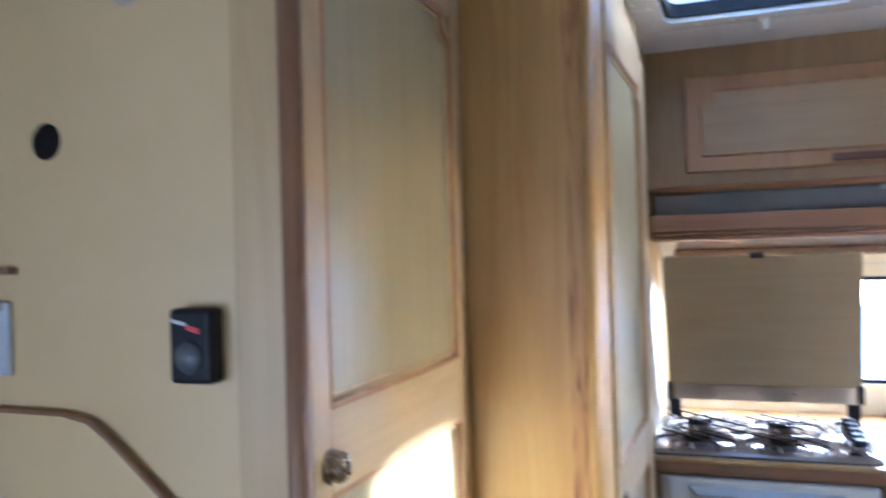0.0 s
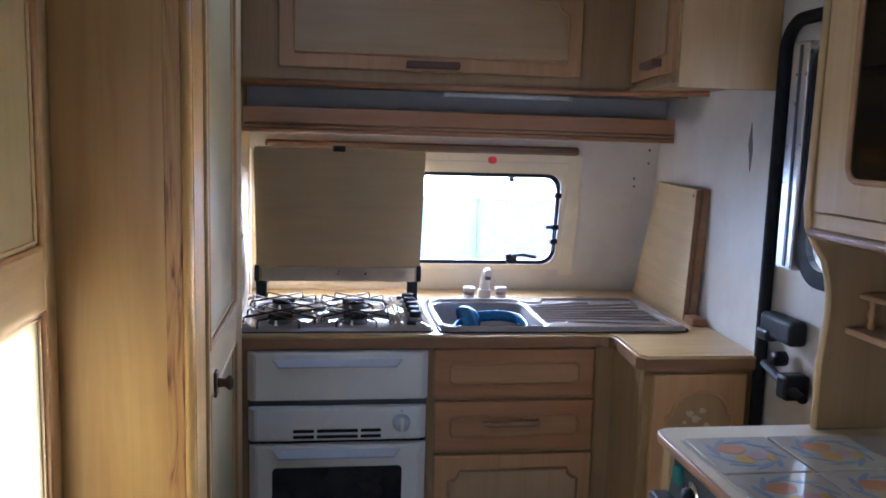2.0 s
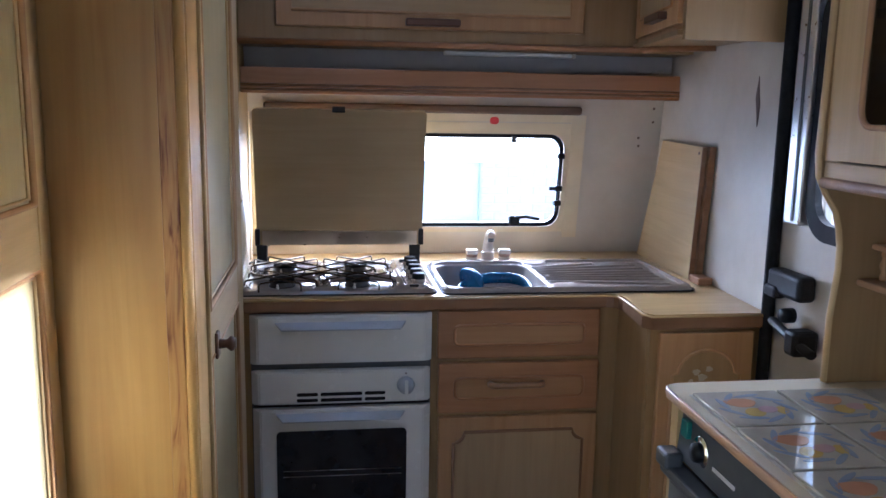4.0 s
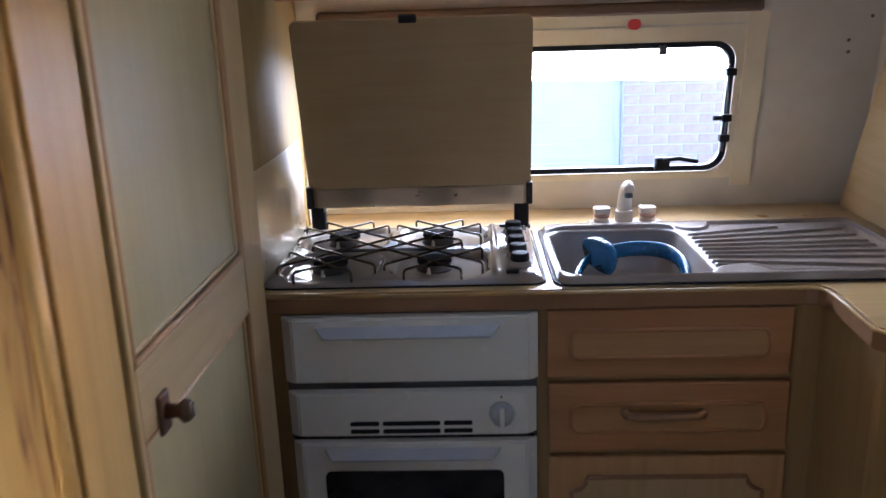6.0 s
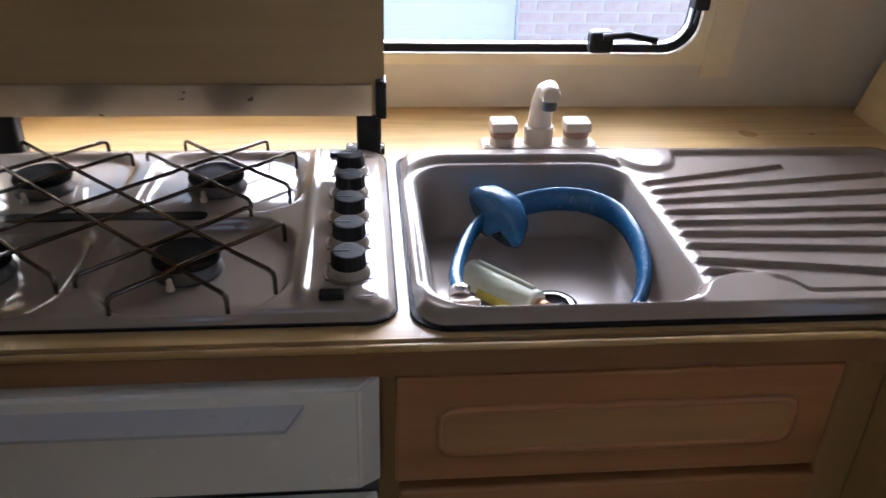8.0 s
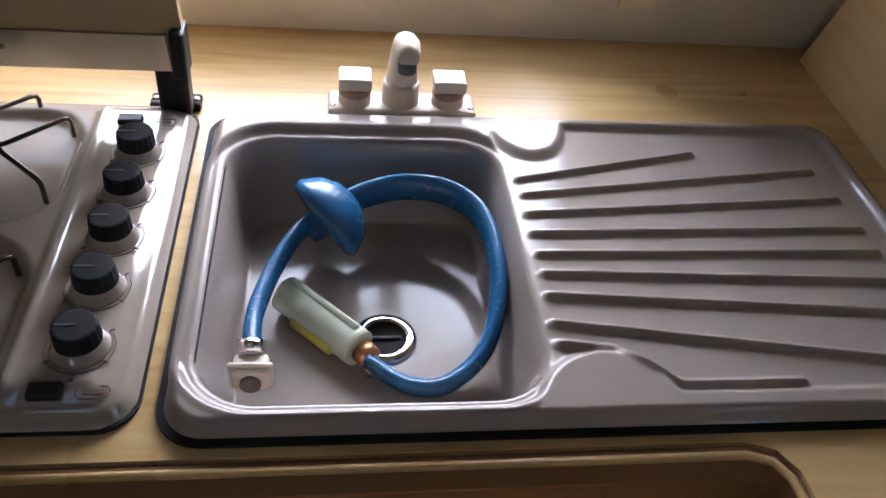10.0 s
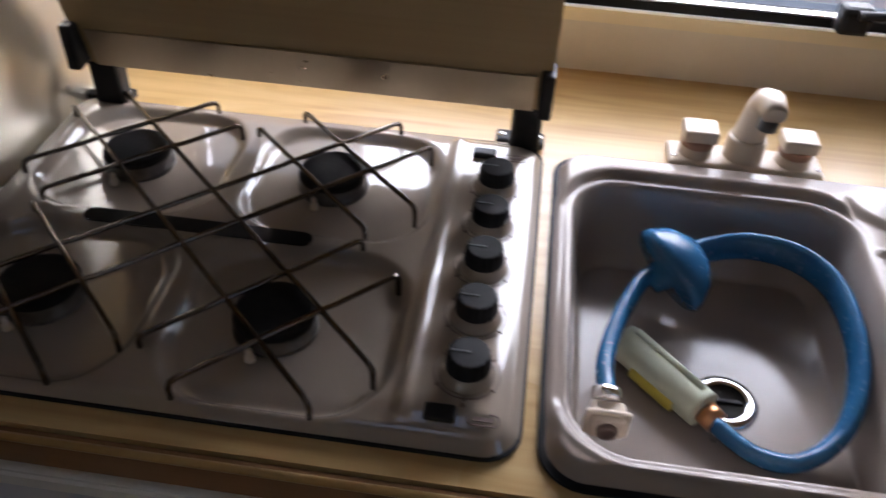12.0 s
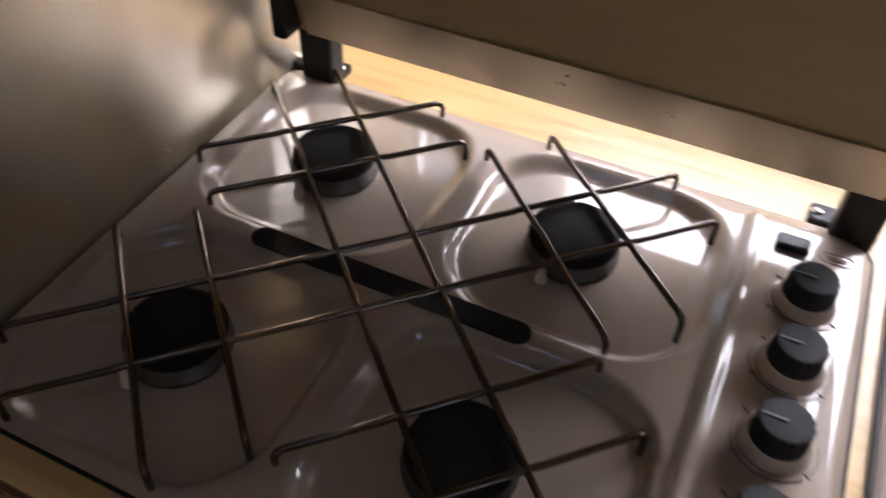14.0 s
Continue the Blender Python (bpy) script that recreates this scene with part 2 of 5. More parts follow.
def rod(points, r, seg=8, bm=None, close=False, flat=1.0):
    """A round (or flattened) bar swept along points."""
    bm = bm or bmesh.new()
    pts = [Vector(p) for p in points]
    if not isinstance(r, (list, tuple)):
        pts = [p for k, p in enumerate(pts) if (k == 0 and not close) or (p - pts[k - 1]).length > 1e-5]
    n = len(pts)
    rings = []
    side = None
    up = None
    if close:
        up = sum((pts[k - 1].cross(pts[k]) for k in range(n)), Vector()).normalized()
    radii = r if isinstance(r, (list, tuple)) else [r] * n
    for k, p in enumerate(pts):
        r = radii[k]
        a = pts[(k - 1) % n] if close or k else p
        b = pts[(k + 1) % n] if close or k < n - 1 else p
        d = (b - a).normalized()
        if up is None:
            up = Vector((0, 0, 1)) if abs(d.z) < 0.9 else Vector((0, 1, 0))
        w = d.cross(up)
        side = w.normalized() if w.length > 1e-3 or side is None else side
        up = up if close else side.cross(d).normalized()
        rings.append([bm.verts.new(p + side * (math.cos(q) * r * flat) + up * (math.sin(q) * r)) for q in (2 * math.pi * i / seg for i in range(seg))])
    for k in range(n if close else n - 1):
        A, B = rings[k], rings[(k + 1) % n]
        for i in range(seg):
            bm.faces.new((A[i], A[(i + 1) % seg], B[(i + 1) % seg], B[i]))
    if not close:
        bm.faces.new(rings[0][::-1])
        bm.faces.new(rings[-1])
    bmesh.ops.recalc_face_normals(bm, faces=bm.faces[:])
    for f in bm.faces:
        f.smooth = len(f.verts) == 4
    return bm


def lathe(profile, centre, axis="z", seg=28, bm=None):
    """Profile rows (radius, height) turned round an axis through centre."""
    bm = bm or bmesh.new()
    c = Vector(centre)
    rot = {"z": Matrix.Identity(3), "y": Matrix.Rotation(radians(90), 3, "X"), "x": Matrix.Rotation(radians(90), 3, "Y")}[axis] if isinstance(axis, str) else axis
    rings = []
    for r, h in profile:
        if r < 1e-6:
            rings.append([bm.verts.new(c + rot @ Vector((0, 0, h)))])
        else:
            rings.append([bm.verts.new(c + rot @ Vector((r * math.cos(q), r * math.sin(q), h))) for q in (2 * math.pi * i / seg for i in range(seg))])
    for A, B in zip(rings, rings[1:]):
        for i in range(seg):
            j = (i + 1) % seg
            if len(A) == 1 and len(B) > 1:
                bm.faces.new((A[0], B[i], B[j]))
            elif len(B) == 1 and len(A) > 1:
                bm.faces.new((A[i], A[j], B[0]))
            elif len(A) > 1:
                bm.faces.new((A[i], A[j], B[j], B[i]))
    bmesh.ops.recalc_face_normals(bm, faces=bm.faces[:])
    for f in bm.faces:
        f.smooth = True
    return bm


def prism(outline, place, depth, bm=None):
    """A flat outline [(u, v)] mapped by place(u, v, d) and given depth."""
    bm = bm or bmesh.new()
    A = [bm.verts.new(place(u, v, 0.0)) for u, v in outline]
    B = [bm.verts.new(place(u, v, depth)) for u, v in outline]
    bm.faces.new(A)
    bm.faces.new(B[::-1])
    for i in range(len(A)):
        j = (i + 1) % len(A)
        bm.faces.new((A[j], A[i], B[i], B[j]))
    bmesh.ops.recalc_face_normals(bm, faces=bm.faces[:])
    return bm


def ring(outer, inner, place, depth, bm=None):
    """A frame between two outlines with the same number of points."""
    bm = bm or bmesh.new()
    n = len(outer)
    rows = [[bm.verts.new(place(u, v, d)) for u, v in o] for o, d in ((outer, 0), (inner, 0), (inner, depth), (outer, depth))]
    for a, b in zip(rows, rows[1:] + rows[:1]):
        for i in range(n):
            bm.faces.new((a[i], a[(i + 1) % n], b[(i + 1) % n], b[i]))
    bmesh.ops.recalc_face_normals(bm, faces=bm.faces[:])
    return bm


def rounded(u0, u1, v0, v1, r, k=6):
    out = []
    for cu, cv, a in ((u1 - r, v1 - r, 0), (u0 + r, v1 - r, 90), (u0 + r, v0 + r, 180), (u1 - r, v0 + r, 270)):
        for i in range(k + 1):
            q = radians(a + 90 * i / k)
            out.append((cu + r * math.cos(q), cv + r * math.sin(q)))
    return out


def notched(u0, u1, v0, v1, r, k=5, both=False):
    """A rectangle with scooped (inward-curved) upper corners."""
    out = []
    for cu, cv, a in ((u1, v1, 270), (u0, v1, 360)):
        for i in range(k + 1):
            q = radians(a - 90 * i / k)
            out.append((cu + r * math.cos(q), cv + r * math.sin(q)))
    if both:
        for cu, cv, a in ((u0, v0, 90), (u1, v0, 180)):
            for i in range(k + 1):
                q = radians(a - 90 * i / k)
                out.append((cu + r * math.cos(q), cv + r * math.sin(q)))
    else:
        out += [(u0, v0), (u1, v0)]
    return out


def rect(u0, u1, v0, v1):
    return [(u1, v0), (u1, v1), (u0, v1), (u0, v0)]


def on_y(y, s=-1):
    return lambda u, v, d: Vector((u, y + s * d, v))


def on_x(x, s=1):
    return lambda u, v, d: Vector((x + s * d, u, v))


def on_z(z, s=1):
    return lambda u, v, d: Vector((u, v, z + s * d))


def moulding(outline, place, r, out=0.0, seg=8):
    """A half-round bead along a closed outline on a face."""
    return rod([place(u, v, out) for u, v in outline], r, seg, close=True)


def solid(name, bm, mat, label="", category="", kind="", group="", base=None):
    me = bpy.data.meshes.new(name)
    base = Vector(base) if base else Vector((0, 0, 0))
    bm.transform(Matrix.Translation(-base))
    bm.to_mesh(me)
    bm.free()
    me.materials.append(mat)
    o = new(name, me)
    o.location = base
    return tagged(o, label, category, group, kind)


def thing(name, label, category, base, group="", kind=""):
    o = new(name)
    o.location = base
    o.empty_display_size = 0.1
    return tagged(o, label, category, group, kind)


def origin(ob):
    v = Vector(ob.location)
    while ob.parent:
        ob = ob.parent
        v = v + Vector(ob.location)
    return v


def part(name, bm, mat, parent, label=""):
    me = bpy.data.meshes.new(name)
    bm.transform(Matrix.Translation(-origin(parent)))
    bm.to_mesh(me)
    bm.free()
    me.materials.append(mat)
    o = new(name, me)
    o.parent = parent
    return tagged(o, label)


def shared(name, me, parent, m, label=""):
    o = new(name, me)
    o.parent = parent
    o.matrix_basis = m
    return tagged(o, label)


def cells(xs, ys, keep, z0, z1):
    """A slab of rectangular cells with some left out, as one clean mesh."""
    bm = bmesh.new()
    vs = {}

    def v(i, j, z):
        if (i, j, z) not in vs:
            vs[(i, j, z)] = bm.verts.new((xs[i], ys[j], z))
        return vs[(i, j, z)]
    nx, ny = len(xs) - 1, len(ys) - 1
    on = {(i, j) for i in range(nx) for j in range(ny) if keep(i, j)}
    for i, j in on:
        bm.faces.new((v(i, j, z1), v(i + 1, j, z1), v(i + 1, j + 1, z1), v(i, j + 1, z1)))
        bm.faces.new((v(i, j, z0), v(i, j + 1, z0), v(i + 1, j + 1, z0), v(i + 1, j, z0)))
        for di, dj, a, b in ((-1, 0, (i, j), (i, j + 1)), (1, 0, (i + 1, j + 1), (i + 1, j)), (0, -1, (i + 1, j), (i, j)), (0, 1, (i, j + 1), (i + 1, j + 1))):
            if (i + di, j + dj) not in on:
                bm.faces.new((v(*a, z0), v(*b, z0), v(*b, z1), v(*a, z1)))
    bmesh.ops.recalc_face_normals(bm, faces=bm.faces[:])
    return bm


def sheet(x0, x1, y0, y1, nx, ny, height, drop, keep=lambda x, y: True):
    """A pressed sheet: height(x, y) over a grid, with its rim turned down by drop."""
    bm = bmesh.new()
    g = {}
    for i in range(nx + 1):
        for j in range(ny + 1):
            x, y = x0 + (x1 - x0) * i / nx, y0 + (y1 - y0) * j / ny
            if keep(x, y):
                g[i, j] = bm.verts.new((x, y, height(x, y)))
    for i in range(nx):
        for j in range(ny):
            q = [(i, j), (i + 1, j), (i + 1, j + 1), (i, j + 1)]
            q = [g[k] for k in q if k in g]
            if len(q) >= 3:
                bm.faces.new(q).smooth = True
    edge = [e for e in bm.edges if e.is_boundary]
    got = bmesh.ops.extrude_edge_only(bm, edges=edge)["geom"]
    for e in got:
        if isinstance(e, bmesh.types.BMVert):
            e.co.z -= drop
    bmesh.ops.recalc_face_normals(bm, faces=bm.faces[:])
    return bm


def ease(t):
    t = min(max(t, 0.0), 1.0)
    return t * t * (3 - 2 * t)


def box_distance(x, y, cx, cy, hx, hy, r):
    """Signed distance to a rounded rectangle."""
    qx, qy = abs(x - cx) - hx + r, abs(y - cy) - hy + r
    return math.hypot(max(qx, 0), max(qy, 0)) + min(max(qx, qy), 0) - r


def segment_distance(x, y, a, b):
    dx, dy = b[0] - a[0], b[1] - a[1]
    k = min(max(((x - a[0]) * dx + (y - a[1]) * dy) / (dx * dx + dy * dy), 0), 1)
    return math.hypot(x - a[0] - k * dx, y - a[1] - k * dy)


# ---- structure ----
TOP = 0.90          # worktop
CEIL = 1.956
XL = 1.688           # kitchen's left wall face


def back(z):
    """The end wall leans inwards as it rises."""
    return 4.685 - (z - TOP) * 0.158


def right(y):
    """The side wall splays towards the end wall."""
    return 3.030 + 0.03 * max(y - 3.80, 0.0)


def on_back(s=-1, off=0.0):
    return lambda u, v, d: Vector((u, back(v) + s * d - off, v))


def on_right(off=0.0):
    return lambda u, v, d: Vector((right(u) - d - off, u, v))


solid("floor", box(0.6, 3.3, -0.8, 5.0, -0.05, 0.0), floor_mat, "dark brown vinyl caravan floor", "floor", "structure")
rl = (1.78, 2.18, 3.60, 3.98)
xs, ys = [0.6, rl[0], rl[1], 3.3], [-0.8, rl[2], rl[3], 5.0]
solid("ceiling", cells(xs, ys, lambda i, j: (i, j) != (1, 1), CEIL, CEIL + 0.04), ceiling_vinyl, "off-white vinyl caravan ceiling", "ceiling", "structure")

# end wall with the kitchen window
WX0, WX1, WZ0, WZ1 = 1.725, 2.729, 0.987, 1.316
solid("wall_end", ring(rect(0.6, 3.3, 0.0, CEIL), rect(WX0, WX1, WZ0, WZ1), on_back(1), 0.035), wall_vinyl, "cream vinyl end wall behind the kitchen", "wall", "structure")
window = thing("window_1", "wide rounded caravan window with black rubber seal", "window", (2.23, 4.69, 0.98), kind="structure")
O = rounded(WX0 - 0.05, WX1 + 0.05, WZ0 - 0.012, WZ1 + 0.03, 0.012)
I = rounded(WX0 + 0.006, WX1 - 0.006, WZ0 + 0.006, WZ1 - 0.006, 0.05)
part("surround", ring(O, I, on_back(-1), 0.006), window_cream, window, "cream window surround")
I2 = rounded(WX0 + 0.018, WX1 - 0.018, WZ0 + 0.018, WZ1 - 0.018, 0.042)
part("rubber_seal", ring(I, I2, on_back(-1, -0.03), 0.026), black_rubber, window, "black rubber seal")
pane = part("pane", prism(rounded(WX0 + 0.012, WX1 - 0.012, WZ0 + 0.012, WZ1 - 0.012, 0.042), on_back(1, -0.022), 0.004), glass_mat, window, "clear acrylic pane")
pane.visible_shadow = False
I3 = rounded(WX0 + 0.0205, WX1 - 0.0205, WZ0 + 0.0205, WZ1 - 0.0205, 0.040)
part("inner_frame", ring(I2, I3, on_back(-1, -0.018), 0.012), aluminium, window, "thin pale pane edge")
st = part("stay_arm", rod([(2.708, back(1.07) - 0.012, 1.045), (2.711, back(1.15) - 0.012, 1.12), (2.708, back(1.22) - 0.012, 1.255)], 0.0025), appliance_grey, window)
for z in (1.078, 1.128, 1.238):
    part("stay_clip", box(2.697, 2.721, back(z) - 0.028, back(z) - 0.006, z - 0.009, z + 0.009, 0.003), black_plastic, window)
part("stay_knob", rod([(2.678, back(1.12) - 0.02, 1.128), (2.71, back(1.12) - 0.02, 1.128)], 0.006), black_plastic, window)
y = back(1.012)
part("catch_body", box(2.546, 2.583, y - 0.030, y - 0.002, 1.000, 1.034, 0.006), black_plastic, window, "black window catch")
part("catch_lever", rod([(2.563, y - 0.034, 1.028), (2.60, y - 0.040, 1.033), (2.645, y - 0.040, 1.024)], 0.0055, flat=1.3), black_plastic, window)
part("top_catch", box(2.539, 2.557, back(1.29) - 0.014, back(1.29), 1.281, 1.304, 0.003), appliance_grey, window)

# side wall with the entrance door opening
DY0, DY1, DZ1 = 3.13, 3.80, 1.722
solid("wall_side", ring([(5.0, 0), (5.0, CEIL), (3.80, CEIL), (1.6, CEIL), (1.6, 0), (3.80, 0)], [(DY1, 0.12), (DY1, DZ1), (DY1 - 0.001, DZ1), (DY0, DZ1), (DY0, 0.12), (DY1 - 0.001, 0.12)], on_right(), -0.035), wall_vinyl, "stained cream vinyl side wall", "wall", "structure")
# Lounge and front openings are unseen, placed and sized to shape the light.
solid("wall_lounge", ring(rect(-0.8, 1.599, 0, CEIL), rect(0.25, 0.85, 0.76, 1.20), on_right(), -0.035), wall_vinyl, "cream vinyl lounge wall with unseen opening added for light", "wall", "structure")
solid("wall_left", ring(rect(-0.8, 5.0, 0, CEIL), rect(0.5, 1.6, 0.74, 1.30), on_x(0.80), 0.04), wall_vinyl, "cream vinyl side wall of the lounge", "wall", "structure")
solid("wall_front", ring(rect(0.6, 3.3, 0, CEIL), rect(1.5, 2.2, 0.95, 1.20), on_y(-0.58), 0.04), wall_vinyl, "cream vinyl front wall with unseen opening added for light", "wall", "structure")

# entrance door
door = thing("door_1", "cream caravan entrance door with black rubber seal", "door", (2.90, 3.42, 0.12), kind="structure")
part("leaf", ring(rect(DY0, DY1, 0.12, DZ1), rect(3.36, 3.65, 1.15, 1.645), on_right(-0.012), -0.03), wall_vinyl, door)
sealpts = rounded(DY0, DY1, 0.13, DZ1, 0.07, 7)
part("rubber_seal", rod([on_right()(u, v, 0.006) for u, v in sealpts], 0.016, 10, close=True), black_rubber, door, "thick black rubber door seal")
part("window_pane", prism(rect(3.36, 3.65, 1.15, 1.645), on_right(-0.02), -0.004), glass_mat, door).visible_shadow = False
part("blind_track", box(right(3.7) - 0.014, right(3.7) + 0.012, 3.690, 3.756, 1.137, 1.668, 0.004), aluminium, door, "pale aluminium blind track")
wo, wi = rounded(3.325, 3.684, 1.112, 1.684, 0.09, 8), rounded(3.362, 3.648, 1.152, 1.643, 0.06, 8)
part("window_seal", ring(wo, wi, on_right(-0.012), 0.018), black_rubber, door, "black rubber window seal")
part("frame_groove", box(right(3.67) - 0.0165, right(3.67) - 0.0145, 3.712, 3.722, 1.145, 1.66), appliance_grey, door)
part("handle_box", box(right(3.69) - 0.045, right(3.69) + 0.0, 3.612, 3.752, 0.970, 1.030, 0.012, 3), black_plastic, door, "black plastic door lock box")
part("handle_flap", box(right(3.74) - 0.052, right(3.74) - 0.02, 3.7, 3.752, 0.961, 0.991, 0.008), black_plastic, door, "black latch flap")
part("lock_knob", lathe([(0.0, -0.03), (0.016, -0.03), (0.018, -0.02), (0.018, 0.0), (0.0, 0.0)], (right(3.7), 3.7, 0.921), "x"), black_plastic, door)
part("lever", rod([(right(3.73) - 0.03, 3.735, 0.901), (right(3.6) - 0.045, 3.6, 0.879), (right(3.56) - 0.045, 3.54, 0.871)], 0.010, flat=1.2), black_plastic, door, "black door lever")
part("lever_hub", box(right(3.6) - 0.062, right(3.6) + 0.0, 3.585, 3.632, 0.851, 0.911, 0.01), black_plastic, door)
bm = prism([(3.945, 1.358), (3.954, 1.40), (3.963, 1.43), (3.952, 1.486), (3.945, 1.445), (3.938, 1.415), (3.941, 1.38)], on_right(), 0.0015)
solid("wall_tear", bm, brown_print, "dark torn slit in the wall vinyl", "wall damage", "structure")

# roof light
roof = thing("roof_light", "white framed roof light in the caravan ceiling", "skylight", (1.98, 3.79, CEIL), kind="structure")
part("trim", ring(rounded(rl[0] - 0.09, rl[1] + 0.09, rl[2] - 0.09, rl[3] + 0.07, 0.05), rounded(rl[0], rl[1], rl[2], rl[3], 0.03), on_z(CEIL, -1), 0.022), white_enamel, roof)
part("gasket", ring(rounded(rl[0], rl[1], rl[2], rl[3], 0.03), rounded(rl[0] + 0.012, rl[1] - 0.012, rl[2] + 0.012, rl[3] - 0.012, 0.03), on_z(CEIL - 0.012, 1), 0.03), black_rubber, roof)
part("dome", prism(rounded(rl[0] - 0.02, rl[1] + 0.02, rl[2] - 0.02, rl[3] + 0.02, 0.03), on_z(CEIL + 0.045), 0.004), glass_mat, roof)
part("knob", lathe([(0, -0.03), (0.012, -0.028), (0.012, -0.012), (0.02, 0), (0, 0)], (2.0, rl[3] + 0.045, CEIL - 0.022)), cream_plastic, roof)

# washroom bulkhead, its door, and the wardrobe side
BY, DX, WY = 2.735, 1.508, 3.283   # bulkhead face, washroom door face, wardrobe side face
solid("wall_bulkhead", box(0.84, DX - 0.03, BY, BY + 0.03, 0, CEIL), bulkhead_vinyl, "pale wood-effect bulkhead panel", "wall", "structure")
post = thing("door_post", "pale wood door post with dark rounded edge", "door frame", (DX - 0.02, BY, 0), kind="structure")
part("stile", box(DX - 0.075, DX - 0.012, BY - 0.006, BY, 0, CEIL, 0.002), ash_v, post)
part("round_edge", rod([(DX - 0.008, BY + 0.004, 0), (DX - 0.008, BY + 0.004, CEIL)], 0.013, 12), dark_trim, post, "dark rounded timber edge")


def framed_door(x, y0, y1, z0, z1, rail0, rail1, left, right_w, parent=None):
    """A frame-and-panel door that faces +x: a thin panel with stiles, rails and beads planted on it."""
    slab = box(x - 0.022, x - 0.010, y0 + 0.001, y1 - 0.001, z0 + 0.001, z1 - 0.001)
    if parent:
        d = part("door", slab, olive_panel, parent, "olive-cream panelled wardrobe door")
    else:
        d = solid("door_2", slab, olive_panel, "washroom door with olive panels and oak frame", "door", "structure", base=(x, (y0 + y1) / 2, z0))
    part("stile", box(x - 0.024, x, y0, y0 + left, z0, z1, 0.003), ash_v, d)
    part("stile", box(x - 0.024, x, y1 - right_w, y1, z0, z1, 0.003), ash_v, d)
    a, b = y0 + left, y1 - right_w
    for lo, hi in ((z0, z0 + 0.07), (rail0, rail1), (z1 - 0.07, z1)):
        part("rail", box(x - 0.023, x - 0.0005, a, b, lo, hi, 0.002), ash_y, d)
    for lo, hi, arch in ((z0 + 0.07, rail0, False), (rail1, z1 - 0.07, True)):
        o = notched(a + 0.002, b - 0.002, lo + 0.002, hi - 0.002, 0.035) if arch else rect(a + 0.002, b - 0.002, lo + 0.002, hi - 0.002)
        part("bead", moulding(o, on_x(x - 0.005), 0.007), oak_v, d, "pink oak bead")
        o = notched(a + 0.0115, b - 0.0115, lo + 0.0115, hi - 0.0115, 0.035) if arch else rect(a + 0.0115, b - 0.0115, lo + 0.0115, hi - 0.0115)
        part("inner_bead", moulding(o, on_x(x - 0.009), 0.004), ash_v, d)
    return d


wd = framed_door(DX, BY + 0.018, WY - 0.004, 0.1, 1.86, 1.143, 1.239, 0.044, 0.050)
knob = part("latch_knob", lathe([(0, 0.021), (0.011, 0.020), (0.0165, 0.016), (0.018, 0.011), (0.0165, 0.007), (0.013, 0.004), (0.019, 0.002), (0.020, 0.0), (0, 0)], (DX, 2.7935, 1.176), "x", 28), aged_bronze, wd, "round worn bronze latch knob")
part("knob_slot", box(DX + 0.0205, DX + 0.0222, 2.7920, 2.7950, 1.168, 1.184, 0.0006), black_plastic, knob)
solid("door_header", box(DX - 0.03, DX - 0.004, BY, WY, 1.862, CEIL), ash_y, "pale wood panel above the washroom door", "wall", "structure")
solid("wall_washroom", box(DX - 0.06, DX - 0.03, BY + 0.03, WY, 0, CEIL), wall_vinyl, "plain inner lining behind the door", "wall", "structure")

ward = thing("wardrobe", "tall pale wood caravan wardrobe with knotty edge", "wardrobe", (1.6, 3.6, 0))
part("side_panel", box(DX - 0.03, 1.676, WY, WY + 0.018, 0, CEIL), golden_v, ward)
part("knotty_strip", box(1.676, 1.704, WY - 0.001, WY + 0.02, 0, CEIL, 0.002), knotty, ward, "knotty brown timber lipping")
part("corner_bead", rod([(1.712, WY + 0.004, 0), (1.712, WY + 0.004, CEIL)], 0.009, 12), golden_v, ward)
part("face_frame", box(1.66, 1.720, WY + 0.021, 3.412, 0, CEIL, 0.002), golden_v, ward)
part("end_panel", box(1.66, 1.706, 3.978, 4.045, 0, CEIL, 0.002), oak_v, ward)
part("inner_back", box(DX - 0.03, 1.66, WY + 0.02, 4.6, 0, CEIL), carcass_v, ward)
part("top_rail", box(1.66, 1.716, 3.413, 3.977, 1.848, CEIL), ash_y, ward)
part("bottom_rail", box(1.66, 1.716, 3.413, 3.977, 0, 0.1), ash_y, ward)
w2 = framed_door(1.726, 3.416, 3.978, 0.105, 1.843, 0.932, 1.022, 0.012, 0.108, ward)
part("knob_plate", box(1.7255, 1.732, 3.466, 3.496, 0.920, 0.970, 0.003), pull_wood, w2, "dark brown knob backplate")
part("knob", lathe([(0, 0.030), (0.013, 0.028), (0.0145, 0.022), (0.008, 0.014), (0.010, 0.0), (0, 0)], (1.731, 3.482, 0.946), "x"), pull_wood, w2, "dark brown knob with worn metal end")
part("knob_face", lathe([(0, 0.002), (0.010, 0.0015), (0.0115, 0), (0, 0)], (1.761, 3.482, 0.946), "x"), aged_bronze, w2)
solid("wall_kitchen_left", box(XL - 0.03, XL, 4.046, 4.70, 0, CEIL), side_wood, "olive-brown wood kitchen side wall", "wall", "structure")

